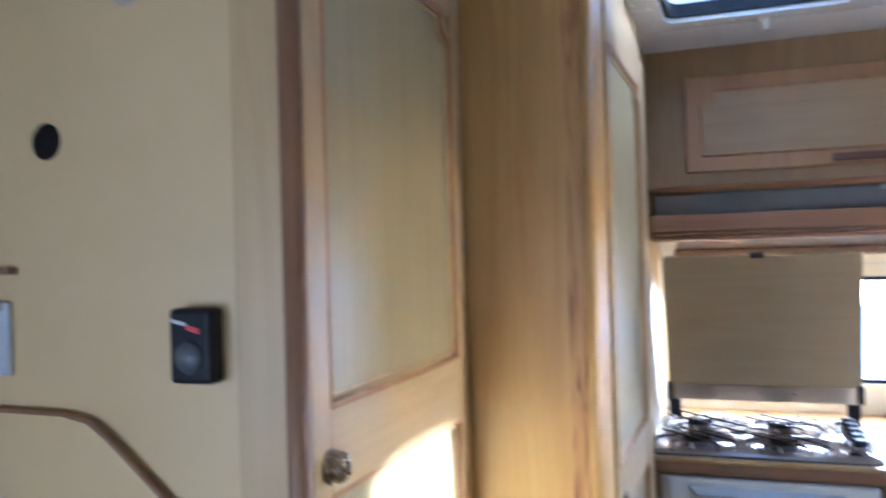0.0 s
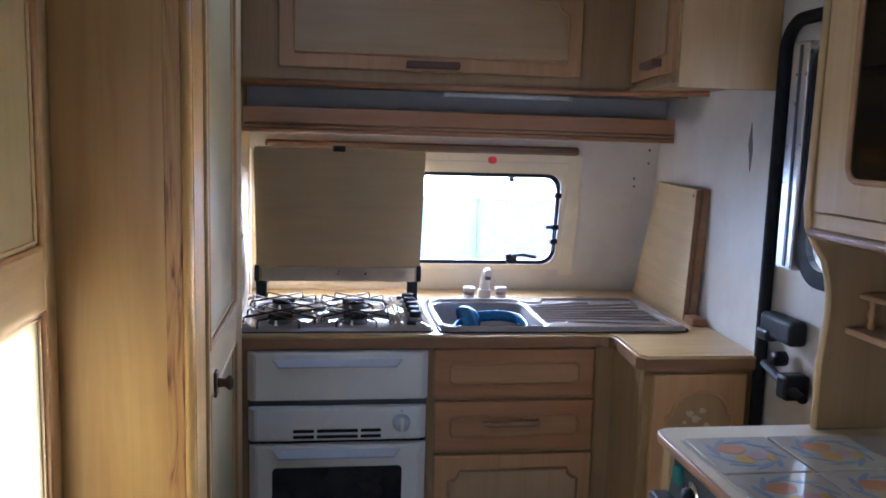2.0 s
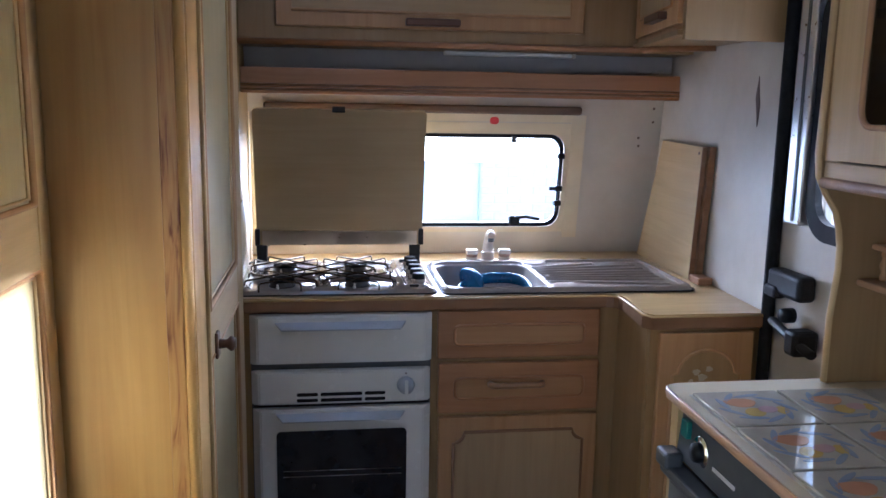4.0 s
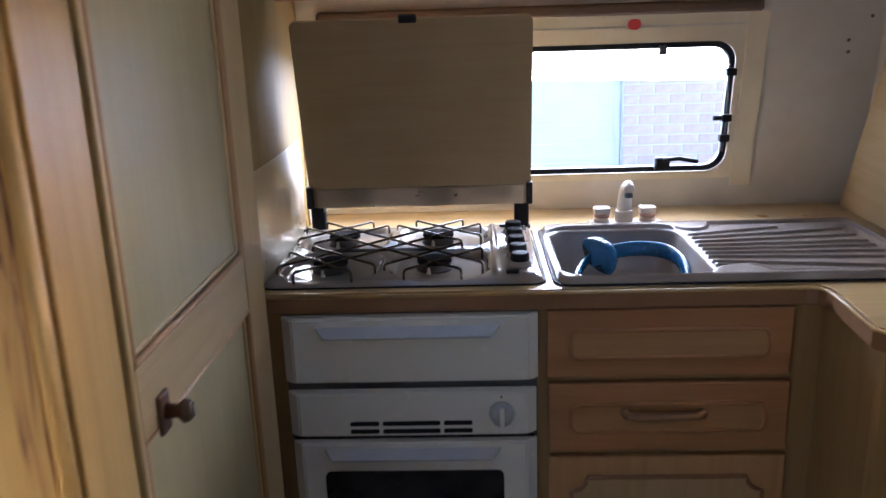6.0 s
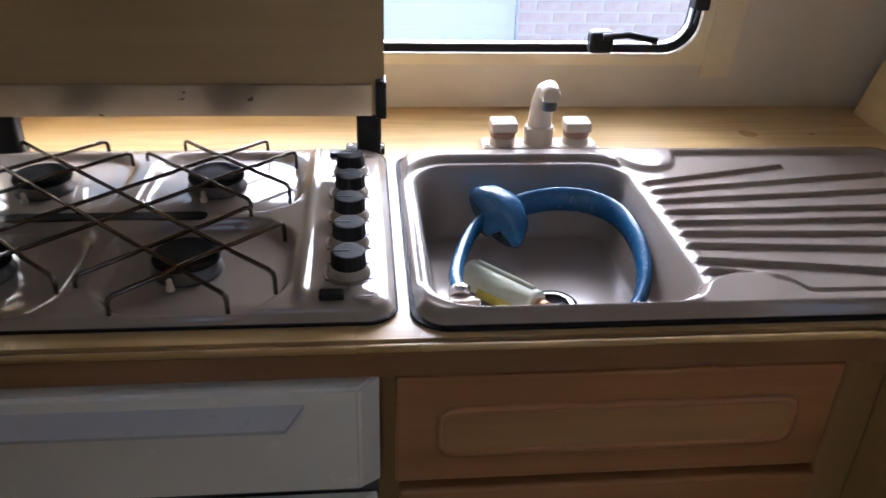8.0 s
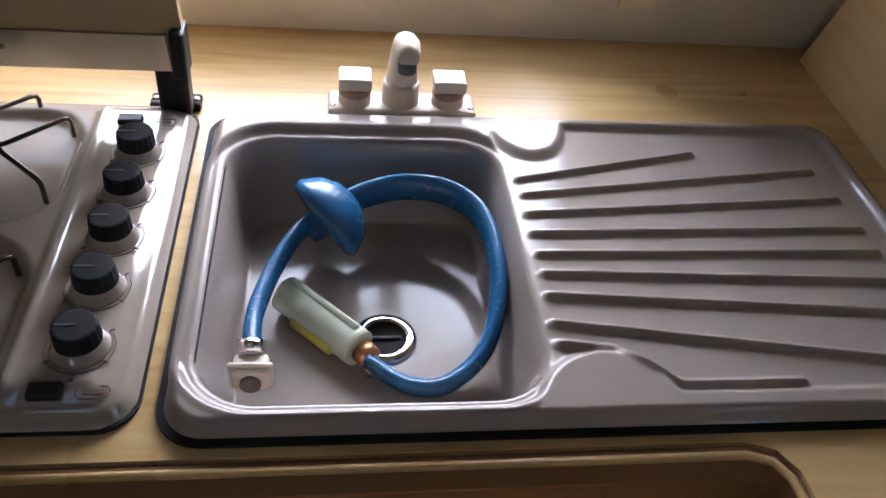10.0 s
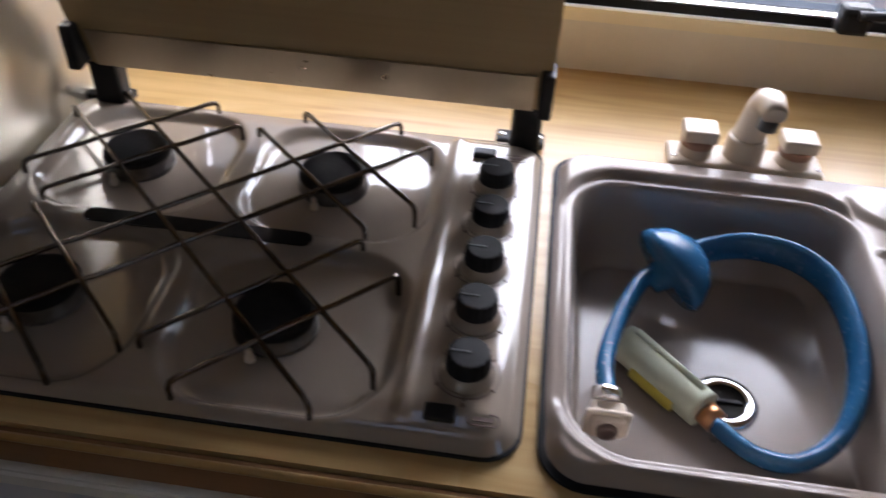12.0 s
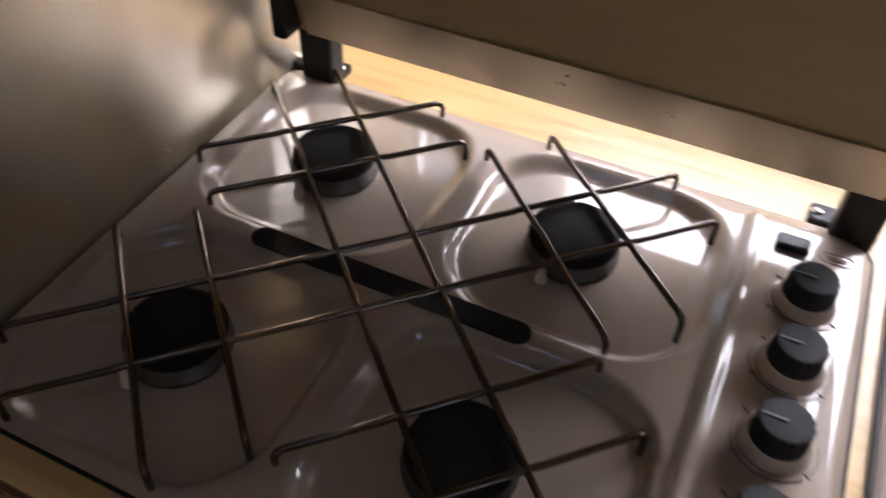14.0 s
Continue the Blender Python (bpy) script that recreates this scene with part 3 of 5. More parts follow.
# ---- kitchen: worktop and cabinets ----
FY = 4.045   # cabinet fronts
wt = thing("worktop", "pale ash laminate worktop with oak edging", "worktop", (2.3, 4.4, TOP))
xs = [XL + 0.001, 1.73, 2.205, 2.254, 2.93, 2.975]
ys = [4.038, 4.068, 4.458, 4.69]
top = cells(xs, ys, lambda i, j: not (j == 1 and i in (1, 3)), TOP - 0.03, TOP)
prism([(2.688, 4.038), (2.710, 4.030), (2.722, 4.010), (2.724, 3.98), (2.716, 3.822), (2.730, 3.805), (right(3.80) - 0.006, 3.805), (right(4.038) - 0.006, 4.038)], on_z(TOP - 0.03), 0.03, top)
prism([(2.975, 4.038), (right(4.038) - 0.004, 4.038), (right(4.69) - 0.004, 4.69), (2.975, 4.69)], on_z(TOP - 0.03), 0.03, top)
part("slab", top, worktop_mat, wt)
inner = [(XL + 0.001, 4.0375), (2.688, 4.0375), (2.7095, 4.0295), (2.7215, 4.010), (2.7235, 3.98), (2.7155, 3.822), (2.7295, 3.8045), (right(3.80) - 0.006, 3.8045)]
outer = [(XL + 0.001, 4.026), (2.685, 4.026), (2.703, 4.020), (2.711, 4.006), (2.713, 3.98), (2.704, 3.820), (2.723, 3.794), (right(3.80) - 0.006, 3.794)]
lip = prism(inner + outer[::-1], on_z(TOP - 0.036), 0.034)
bmesh.ops.bevel(lip, geom=[e for e in lip.edges if abs(e.verts[0].co.z - e.verts[1].co.z) < 1e-5], offset=0.0035, segments=3, affect="EDGES")
part("edging", lip, edge_oak, wt, "brown oak front edging")
part("edge_cap", rod([(u, v, TOP - 0.004) for u, v in ((XL + 0.001, 4.0285), (2.686, 4.0285), (2.705, 4.022), (2.714, 4.007), (2.716, 3.98), (2.7065, 3.820), (2.725, 3.797), (right(3.80) - 0.006, 3.797))], 0.0036, 8), worktop_mat, wt)

base = thing("base_cabinet", "wooden kitchen base cabinet with drawers", "cabinet", (2.42, 4.2, 0))
part("face_frame", box(1.692, 2.734, FY + 0.006, FY + 0.02, 0.08, TOP - 0.031), carcass_v, base)
part("floor_plinth", box(1.692, 2.734, FY + 0.03, FY + 0.045, 0.0, 0.08), dark_trim, base)
part("return_panel", box(2.728, 2.746, 3.836, FY + 0.005, 0.0, TOP - 0.031, 0.004), carcass_v, base)


def raised_drawer(x0, x1, z0, z1, parent, pull=False, scoop=True):
    d = part("drawer", box(x0, x1, FY - 0.014, FY + 0.006, z0, z1, 0.004), oak_x, parent, "pink oak drawer front")
    m = (z1 - z0) * 0.30
    o = rounded(x0 + 0.045, x1 - 0.045, z0 + m, z1 - m, (z1 - z0) * 0.11, 4)
    part("raised_field", prism(o, on_y(FY - 0.014), 0.003), field_x, d)
    part("bead", moulding(o, on_y(FY - 0.0155), 0.0045), oak_x, d)
    if pull:
        c, z = (x0 + x1) / 2 - 0.010, (z0 + z1) / 2 + 0.012
        part("pull", rod([(c - 0.072, FY - 0.016, z), (c - 0.070, FY - 0.030, z), (c - 0.060, FY - 0.036, z), (c + 0.060, FY - 0.036, z), (c + 0.070, FY - 0.030, z), (c + 0.072, FY - 0.016, z)], 0.0085, 10), dark_trim, d, "turned dark oak pull")
    return d


raised_drawer(2.224, 2.672, 0.727, 0.860, base)
raised_drawer(2.228, 2.675, 0.574, 0.714, base, True)


def panel_door(x0, x1, z0, z1, y, parent, name="door", r=0.03, stile=0.042, field=None, both=False, bead=oak_v, label="oak door with a scooped raised panel"):
    d = part(name, box(x0, x1, y - 0.014, y + 0.006, z0, z1, 0.004), oak_v, parent, label)
    o = notched(x0 + stile, x1 - stile, z0 + stile, z1 - stile, r, both=both)
    part("raised_field", prism(o, on_y(y - 0.014), 0.004), field or ash_v, d)
    part("bead", moulding(o, on_y(y - 0.016), 0.005), bead, d)
    return d


panel_door(2.230, 2.677, 0.10, 0.561, FY, base, field=door_field, bead=edge_oak)

corner = thing("corner_cabinet", "wooden corner cupboard with an arched door", "cabinet", (2.76, 3.9, 0))
part("front_frame", box(2.728, right(3.80) - 0.008, 3.819, 3.835, 0.0, TOP - 0.031), carcass_v, corner)
cd = part("door", box(2.748, 2.998, 3.802, 3.819, 0.12, 0.853, 0.004), oak_v, corner, "pink oak cupboard door")
arch = [(2.784, 0.16), (2.962, 0.16), (2.962, 0.745)] + [(2.873 + 0.074 * math.cos(radians(a)), 0.750 + 0.058 * math.sin(radians(a))) for a in range(0, 181, 15)] + [(2.784, 0.745)]
part("raised_field", prism(arch, on_y(3.802), 0.004), carcass_v, cd)
part("bead", moulding(arch, on_y(3.800), 0.0045), oak_v, cd)
for k, (u, v, r) in enumerate(((2.846, 0.752, 0.010), (2.862, 0.738, 0.012), (2.879, 0.760, 0.009), (2.893, 0.722, 0.008), (2.834, 0.730, 0.006))):
    o = [(u + r * (1 + 0.3 * math.sin(3 * q + k)) * math.cos(q), v + r * 0.8 * math.sin(q)) for q in (2 * math.pi * i / 14 for i in range(14))]
    part("worn_patch", prism(o, on_y(3.798), 0.0008), worn_paint, cd, "pale worn patch")

# ---- cooker ----
OX0, OX1 = 1.731, 2.211
cook = thing("oven", "white built-in caravan oven with grill drawer", "oven", (1.98, 4.2, 0.08))
part("casing", box(OX0 + 0.004, OX1 - 0.004, FY - 0.002, 4.40, 0.09, 0.858), appliance_grey, cook)


def white_front(name, x0, x1, z0, z1, label):
    """An enamelled front with splayed edges."""
    bm = bmesh.new()
    y0, y1, s = FY - 0.004, FY - 0.022, 0.022
    a = [bm.verts.new(p) for p in ((x0, y0, z0), (x1, y0, z0), (x1, y0, z1), (x0, y0, z1))]
    b = [bm.verts.new(p) for p in ((x0 + s, y1, z0 + 0.004), (x1 - s, y1, z0 + 0.004), (x1 - s, y1, z1 - 0.006), (x0 + s, y1, z1 - 0.006))]
    bm.faces.new(b)
    bm.faces.new(a[::-1])
    for i in range(4):
        bm.faces.new((a[i], a[(i + 1) % 4], b[(i + 1) % 4], b[i]))
    bmesh.ops.recalc_face_normals(bm, faces=bm.faces[:])
    bmesh.ops.bevel(bm, geom=bm.edges[:], offset=0.003, segments=2, affect="EDGES")
    return part(name, bm, white_enamel, cook, label)


def lip_handle(x0, x1, z, parent):
    y = FY - 0.022
    o = [(x0, z + 0.022), (x1, z + 0.022), (x1 - 0.016, z), (x0 + 0.016, z)]
    bm = bmesh.new()
    a = [bm.verts.new((u, y + 0.001, z + 0.022)) for u in (x0, x1)]
    b = [bm.verts.new((u, y - 0.018, z + 0.007)) for u in (x1 - 0.018, x0 + 0.018)]
    c = [bm.verts.new((u, y - 0.018, z + 0.011)) for u in (x1 - 0.018, x0 + 0.018)]
    e = [bm.verts.new((u, y + 0.001, z + 0.027)) for u in (x0, x1)]
    bm.faces.new((e[0], e[1], c[0], c[1]))
    bm.faces.new((a[1], a[0], b[1], b[0]))
    bm.faces.new((c[1], c[0], b[0], b[1]))
    bm.faces.new((e[1], a[1], b[0], c[0]))
    bm.faces.new((a[0], e[0], c[1], b[1]))
    bm.faces.new((e[0], a[0], a[1], e[1]))
    bmesh.ops.recalc_face_normals(bm, faces=bm.faces[:])
    part("lip_handle", bm, handle_grey, parent, "pale grey angled lip handle")


gd = white_front("grill_drawer", OX0, OX1, 0.724, 0.860, "white grill drawer front")
lip_handle(1.798, 2.139, 0.813, gd)
cp = white_front("control_panel", OX0 + 0.002, OX1 - 0.003, 0.613, 0.710, "white control panel")
for x0, x1 in ((1.852, 1.907), (1.914, 2.023), (2.030, 2.084)):
    for z in (0.643, 0.627):
        part("vent_slot", prism(rounded(x0, x1, z - 0.0045, z + 0.0045, 0.003, 3), on_y(FY - 0.0215), 0.0015), black_plastic, cp)
dial = part("dial", lathe([(0, 0.020), (0.020, 0.018), (0.022, 0.006), (0.024, 0.0), (0, 0)], (2.139, FY - 0.022, 0.662), "y"), handle_grey, cp, "pale grey oven dial")
part("dial_grip", box(2.134, 2.144, FY - 0.047, FY - 0.040, 0.642, 0.682, 0.002), white_enamel, dial)
part("dial_mark", prism(rounded(2.137, 2.141, 0.693, 0.697, 0.001, 2), on_y(FY - 0.0215), 0.001), brown_print, cp)
od = white_front("oven_door", OX0 + 0.004, OX1 - 0.002, 0.10, 0.607, "white oven door")
lip_handle(1.798, 2.138, 0.565, od)
part("door_glass", prism(rounded(1.798, 2.142, 0.330, 0.543, 0.012), on_y(FY - 0.0225), 0.003), near_black_gloss, od, "dark smoked oven glass")
for z in (0.432, 0.416):
    part("rack_wire", rod([(1.814, FY - 0.0262, z), (2.128, FY - 0.0262, z - 0.002)], 0.0009, 6), steel, od)
part("shadow_gap", box(OX0 + 0.01, OX1 - 0.01, FY - 0.012, FY - 0.003, 0.607, 0.613), black_plastic, cook)

# ---- hob ----
HX0, HX1, HY0, HY1 = 1.692, 2.227, 4.062, 4.482
BURN = [(1.809, 4.367), (2.016, 4.366), (1.811, 4.162), (2.016, 4.163)]


def hob_height(x, y):
    edge_d = -box_distance(x, y, (HX0 + HX1) / 2, (HY0 + HY1) / 2, (HX1 - HX0) / 2, (HY1 - HY0) / 2, 0.03)
    h = 0.903 + 0.010 * ease(edge_d / 0.010) + 0.005 * ease((edge_d - 0.006) / 0.03)
    well = 0.0
    for bx_, by_ in BURN:
        d = -box_distance(x, y, bx_ + (0.006 if bx_ < 1.9 else 0.012), by_, 0.099, 0.096, 0.062)
        well = max(well, ease(d / 0.014))
    h -= 0.012 * well
    ridge = ease(1 - abs(x - 2.135) / 0.009) * ease((edge_d - 0.012) / 0.02)
    h += 0.006 * ridge
    h += 0.003 * ease((x - 2.135) / 0.004) * ease((edge_d - 0.01) / 0.02)
    return h


hob = thing("hob", "beige enamelled four-burner gas hob set in the worktop", "gas hob", (1.96, 4.28, TOP))
inside = lambda x, y: box_distance(x, y, (HX0 + HX1) / 2, (HY0 + HY1) / 2, (HX1 - HX0) / 2 + 0.001, (HY1 - HY0) / 2 + 0.001, 0.03) <= 0
part("pan", sheet(HX0, HX1, HY0, HY1, 174, 128, hob_height, 0.006, inside), enamel, hob, "glossy beige enamel pressing")
part("gasket", ring(rounded(HX0 - 0.001, HX1 + 0.0015, HY0 - 0.0015, HY1 + 0.001, 0.03), rounded(HX0 + 0.006, HX1 - 0.006, HY0 + 0.006, HY1 - 0.006, 0.028), on_z(TOP + 0.0005), 0.003), black_rubber, hob)
slot = prism(rounded(1.801, 2.021, 4.254, 4.273, 0.0093, 6), on_z(hob_height(1.92, 4.2635) - 0.0006), 0.0014)
part("centre_slot", slot, burner_black, hob, "long black slot")
for bx_, by_ in BURN:
    zb = hob_height(bx_, by_)
    bu = part("burner", lathe([(0, 0), (0.036, 0), (0.036, 0.004), (0.032, 0.006), (0.033, 0.014), (0.030, 0.017), (0, 0.017)], (bx_, by_, zb)), burner_alloy, hob, "grey alloy burner ring")
    part("burner_cap", lathe([(0.034, 0.0145), (0.0345, 0.0165), (0.033, 0.0205), (0.029, 0.022), (0.0, 0.0215)], (bx_, by_, zb)), burner_black, bu, "matt black burner cap")
    part("igniter", lathe([(0.0045, 0), (0.0045, 0.004), (0.003, 0.0045), (0.003, 0.011), (0.0015, 0.013), (0, 0.0135)], (bx_ - 0.010, by_ - 0.040, zb), seg=12), cream_plastic, bu, "white ceramic igniter")

GZ = 0.932


def grid_rod(a, b, over):
    """A bar bent down at its ends, dipped a little beyond each burner."""
    A, B = Vector((*a, GZ)), Vector((*b, GZ))
    d = (B - A).normalized()
    foot = lambda p: hob_height(min(max(p.x, HX0), HX1), min(max(p.y, HY0), HY1)) + 0.002
    pts = [Vector((A.x, A.y, foot(A))), A - Vector((0, 0, 0.006)), A + d * 0.002 - Vector((0, 0, 0.0016)), A + d * 0.007]
    for c in over:
        k = (Vector((*c, GZ)) - A).dot(d)
        pts += [A + d * (k - 0.040) - Vector((0, 0, 0.0008)), A + d * (k - 0.034), A + d * (k + 0.034), A + d * (k + 0.040) - Vector((0, 0, 0.0008))]
    pts += [B - d * 0.007, B - d * 0.002 - Vector((0, 0, 0.0016)), B - Vector((0, 0, 0.006)), Vector((B.x, B.y, foot(B)))]
    return rod(pts, 0.0025, 8)


BL, BR, FL, FR = BURN
s1 = Vector((0.7071, -0.7071))
s2 = Vector((0.7071, 0.7071))
n1, n2 = s2, Vector((-0.7071, 0.7071))


def pair(c0, c1, d, n, lo, hi, over):
    for s in (-0.0283, 0.0283):
        a = Vector(c0) + n * s - d * lo
        b = Vector(c1) + n * s + d * hi
        part("grid_bar", grid_rod(a, b, over), rod_metal, hob, "dark bent-wire pan support bar")


pair(BL, FR, s1, n1, 0.106, 0.104, (BL, FR))
pair(FL, BR, s2, n2, 0.106, 0.104, (FL, BR))
pair(BR, BR, s1, n1, 0.105, 0.103, (BR,))
pair(FL, FL, s1, n1, 0.104, 0.104, (FL,))
pair(BL, BL, s2, n2, 0.104, 0.104, (BL,))
pair(FR, FR, s2, n2, 0.104, 0.105, (FR,))
for k in range(5):
    kx, ky = 2.181, 4.126 + 0.0627 * k
    z = hob_height(kx, ky)
    kb = part("control_knob", lathe([(0, 0), (0.0222, 0), (0.0222, 0.001), (0.0215, 0.0018), (0.0200, 0.0050), (0.0186, 0.0085), (0.0178, 0.0095), (0.0, 0.0095)], (kx, ky, z), seg=32), enamel, hob, "beige knob skirt")
    bm = lathe([(0.0178, 0.0095), (0.0174, 0.0105), (0.0165, 0.0235), (0.0161, 0.0244), (0.0154, 0.0248), (0.0140, 0.0249), (0, 0.0246)], (kx, ky, z), seg=72)
    for v in bm.verts:
        q = Vector((v.co.x - kx, v.co.y - ky))
        if q.length > 0.0145 and v.co.z > z + 0.010:
            w = 1 + 0.03 * math.cos(18 * math.atan2(q.y, q.x))
            v.co.x, v.co.y = kx + q.x * w, ky + q.y * w
    part("knob_cap", bm, knob_black, kb, "ribbed black knob cap")
    part("pointer", box(kx - 0.014, kx + 0.001, ky - 0.001, ky + 0.001, z + 0.0244, z + 0.0254), appliance_grey, kb)
    part("dot_mark", prism(rounded(kx - 0.002, kx + 0.002, ky - 0.034, ky - 0.030, 0.0018, 3), on_z(z + 0.0002), 0.0005), brown_print, hob)
    part("scale_arc", rod([(kx + 0.026 * math.cos(q), ky + 0.026 * math.sin(q), z + 0.0003) for q in (radians(150 + 20 * i) for i in range(13))], 0.0005, 5), brown_print, hob)
    for q in (140, 215, 270, 325, 40):
        c_, s_ = math.cos(radians(q)), math.sin(radians(q))
        part("scale_tick", rod([(kx + 0.0235 * c_, ky + 0.0235 * s_, z + 0.0006), (kx + 0.028 * c_, ky + 0.028 * s_, z + 0.0006)], 0.0008, 5), brown_print, hob)
for yb in (4.085, 4.430):
    zz = hob_height(2.165, yb)
    part("spark_button", box(2.153, 2.177, yb - 0.007, yb + 0.007, zz - 0.001, zz + 0.006, 0.002), black_plastic, hob, "small black spark button")
    o, i2 = rounded(2.185, 2.21, yb - 0.006, yb + 0.006, 0.005, 4), rounded(2.1862, 2.2088, yb - 0.0048, yb + 0.0048, 0.004, 4)
    zl = hob_height(2.197, yb)
    part("maker_badge", ring(o, i2, on_z(zl + 0.0002), 0.0006), brown_print, hob, "brown outlined maker's badge")
    part("badge_bar", prism(rounded(2.19, 2.205, yb - 0.002, yb + 0.002, 0.001, 2), on_z(zl + 0.0002), 0.0006), brown_print, hob)

LB, LT = Vector((0, 4.452, 0.970)), Vector((0, 4.355, 1.381))
lu = (LT - LB).normalized()
ln = Vector((0, -lu.z, lu.y))


def on_lid(off=0.0):
    return lambda u, v, d: Vector((u, 0, 0)) + LB + lu * v + ln * (d + off)


LX0, LX1, LH = 1.722, 2.225, (LT - LB).length
lo = rounded(LX0, LX1, 0.0, LH, 0.012, 4)
lid = part("lid", prism(lo, on_lid(), -0.014), lid_wood, hob, "pale wood-faced hinged lid propped open")
part("heat_strip", prism([(LX0 + 0.016, 0.0), (LX1 - 0.016, 0.0), (LX1 - 0.016, 0.046), (LX0 + 0.016, 0.046)], on_lid(0.0005), 0.0025), strip_gold_reflection, lid, "brushed steel heat strip")
for x, s, fx in ((LX0 + 0.002, 1, 1.719), (LX1 - 0.004, -1, 2.200)):
    part("hinge_arm", box(x - 0.007, x + 0.007, 4.426, 4.460, 0.972, 1.022, 0.003), black_plastic, lid, "black plastic hinge arm")
    h = part("hinge_post", box(x + s * (0.016 if s < 0 else 0.011) - 0.0165, x + s * (0.016 if s < 0 else 0.011) + 0.0165, 4.460, 4.484, 0.908, 0.978, 0.004), black_plastic, hob, "black plastic lid hinge")
    part("hinge_barrel", rod([(x + s * 0.004, 4.466, 0.974), (x + s * 0.034, 4.466, 0.974)], 0.010, 12), black_plastic, h)
    part("hinge_foot", box(fx - 0.027, fx + 0.027, 4.482, 4.506, TOP, TOP + 0.010, 0.003), black_plastic, h)
    for q in (-0.021, 0.021):
        part("foot_screw", lathe([(0, 0.002), (0.004, 0.0015), (0.005, 0), (0, 0)], (fx + q, 4.494, TOP + 0.010), seg=12), chrome, h)
part("lid_catch", box(1.950, 1.987, 4.342, 4.362, 1.373, 1.391, 0.003), black_plastic, lid, "black lid catch")

spl = thing("metal_splashback", "dented thin metal splashback sheet on the side wall", "splashback", (XL, 4.3, TOP))
bm = bmesh.new()
g = {}
for i in range(41):
    for j in range(25):
        y_ = 4.036 + (4.505 - 4.036) * i / 40
        z_ = TOP + 0.001 + 0.30 * j / 24
        zr = TOP + 0.001 + (z_ - TOP) * 0.727
        w = 0.0030 * noise.noise((y_ * 7, z_ * 7, 3)) + 0.0007 * noise.noise((y_ * 19, z_ * 16, 8))
        for dy_, dz_, amp, wide in ((4.40, 0.985, -0.0035, 0.030), (4.43, 0.955, 0.0030, 0.018), (4.36, 1.00, 0.0022, 0.022), (4.20, 0.94, 0.0020, 0.030)):
            w += amp * math.exp(-((y_ - dy_) ** 2 + (zr - dz_) ** 2) / wide ** 2)
        g[i, j] = bm.verts.new((XL + 0.0062 + w, y_, z_))
for i in range(40):
    for j in range(24):
        bm.faces.new((g[i, j], g[i + 1, j], g[i + 1, j + 1], g[i, j + 1])).smooth = True
for v in list(bm.verts):
    lim = 1.118
    v.co.z = TOP + 0.001 + (v.co.z - TOP) * (lim - TOP) / 0.30
part("sheet", bm, splash_metal, spl)
part("edge_strip", box(XL + 0.001, XL + 0.006, 4.034, 4.038, TOP, 1.118), aluminium, spl)
for y_, z_ in ((4.30, 0.93), (4.12, 0.94), (4.45, 0.935)):
    part("screw", lathe([(0, 0.002), (0.003, 0.0015), (0.0035, 0), (0, 0)], (XL + 0.0060, y_, z_), "x", 10), steel, spl)

# Pale strip laid on the wall to imitate window light in the corner.
solid("corner_light_strip", box(XL + 0.0005, XL + 0.005, 4.572, 4.605, TOP + 0.001, 1.37, 0.002), window_cream, "pale strip added for the lit wall corner beside the window", "trim", "structure")

# ---- sink ----
SX0, SX1, SY0, SY1 = 2.243, 2.955, 4.050, 4.474
BC = (2.404, 4.2525, 0.145, 0.1755)
RIBS = [((2.560, 4.357), (2.764, 4.407)), ((2.562, 4.331), (2.895, 4.379)), ((2.560, 4.301), (2.902, 4.329)), ((2.560, 4.272), (2.905, 4.281)), ((2.560, 4.243), (2.905, 4.246)), ((2.560, 4.217), (2.905, 4.206)), ((2.558, 4.189), (2.903, 4.164)), ((2.556, 4.156), (2.898, 4.103)), ((2.556, 4.133), (2.602, 4.126)), ((2.602, 4.126), (2.650, 4.088)), ((2.650, 4.088), (2.755, 4.088))]


def sink_height(x, y):
    e = -box_distance(x, y, (SX0 + SX1) / 2, (SY0 + SY1) / 2, (SX1 - SX0) / 2, (SY1 - SY0) / 2, 0.035)
    h = 0.902 + 0.014 * ease(e / 0.013)
    d = -box_distance(x, y, BC[0], BC[1], BC[2], BC[3], 0.055)
    tray = -box_distance(x, y, 2.738, 4.266, 0.200, 0.191, 0.03)
    drop = 0.0075 * ease(tray / 0.009) if x > 2.5 else 0.0
    drop = max(drop, 0.0085 * ease((d + 0.012) / 0.007))
    for cx, cy, rx, ry in ((2.588, 4.066, 0.058, 0.056), (2.583, 4.458, 0.043, 0.062)):
        drop *= 1 - ease((1.10 - math.hypot((x - cx) / rx, (y - cy) / ry)) / 0.20)
    h -= drop
    h += 0.0016 * ease(1 - abs(d + 0.015) / 0.004) * (x < 2.53)
    bowl = ease(d / 0.024)
    h -= bowl * 0.0985
    r = math.hypot(x - 2.421, y - 4.232)
    if d > 0.0:
        h -= bowl * 0.005 * max(1 - r / 0.19, 0.0)
    if x > 2.53 and d < 0.016:
        k = min(segment_distance(x, y, a, b) for a, b in RIBS)
        h += 0.0060 * ease(1 - k / 0.0060)
    return h


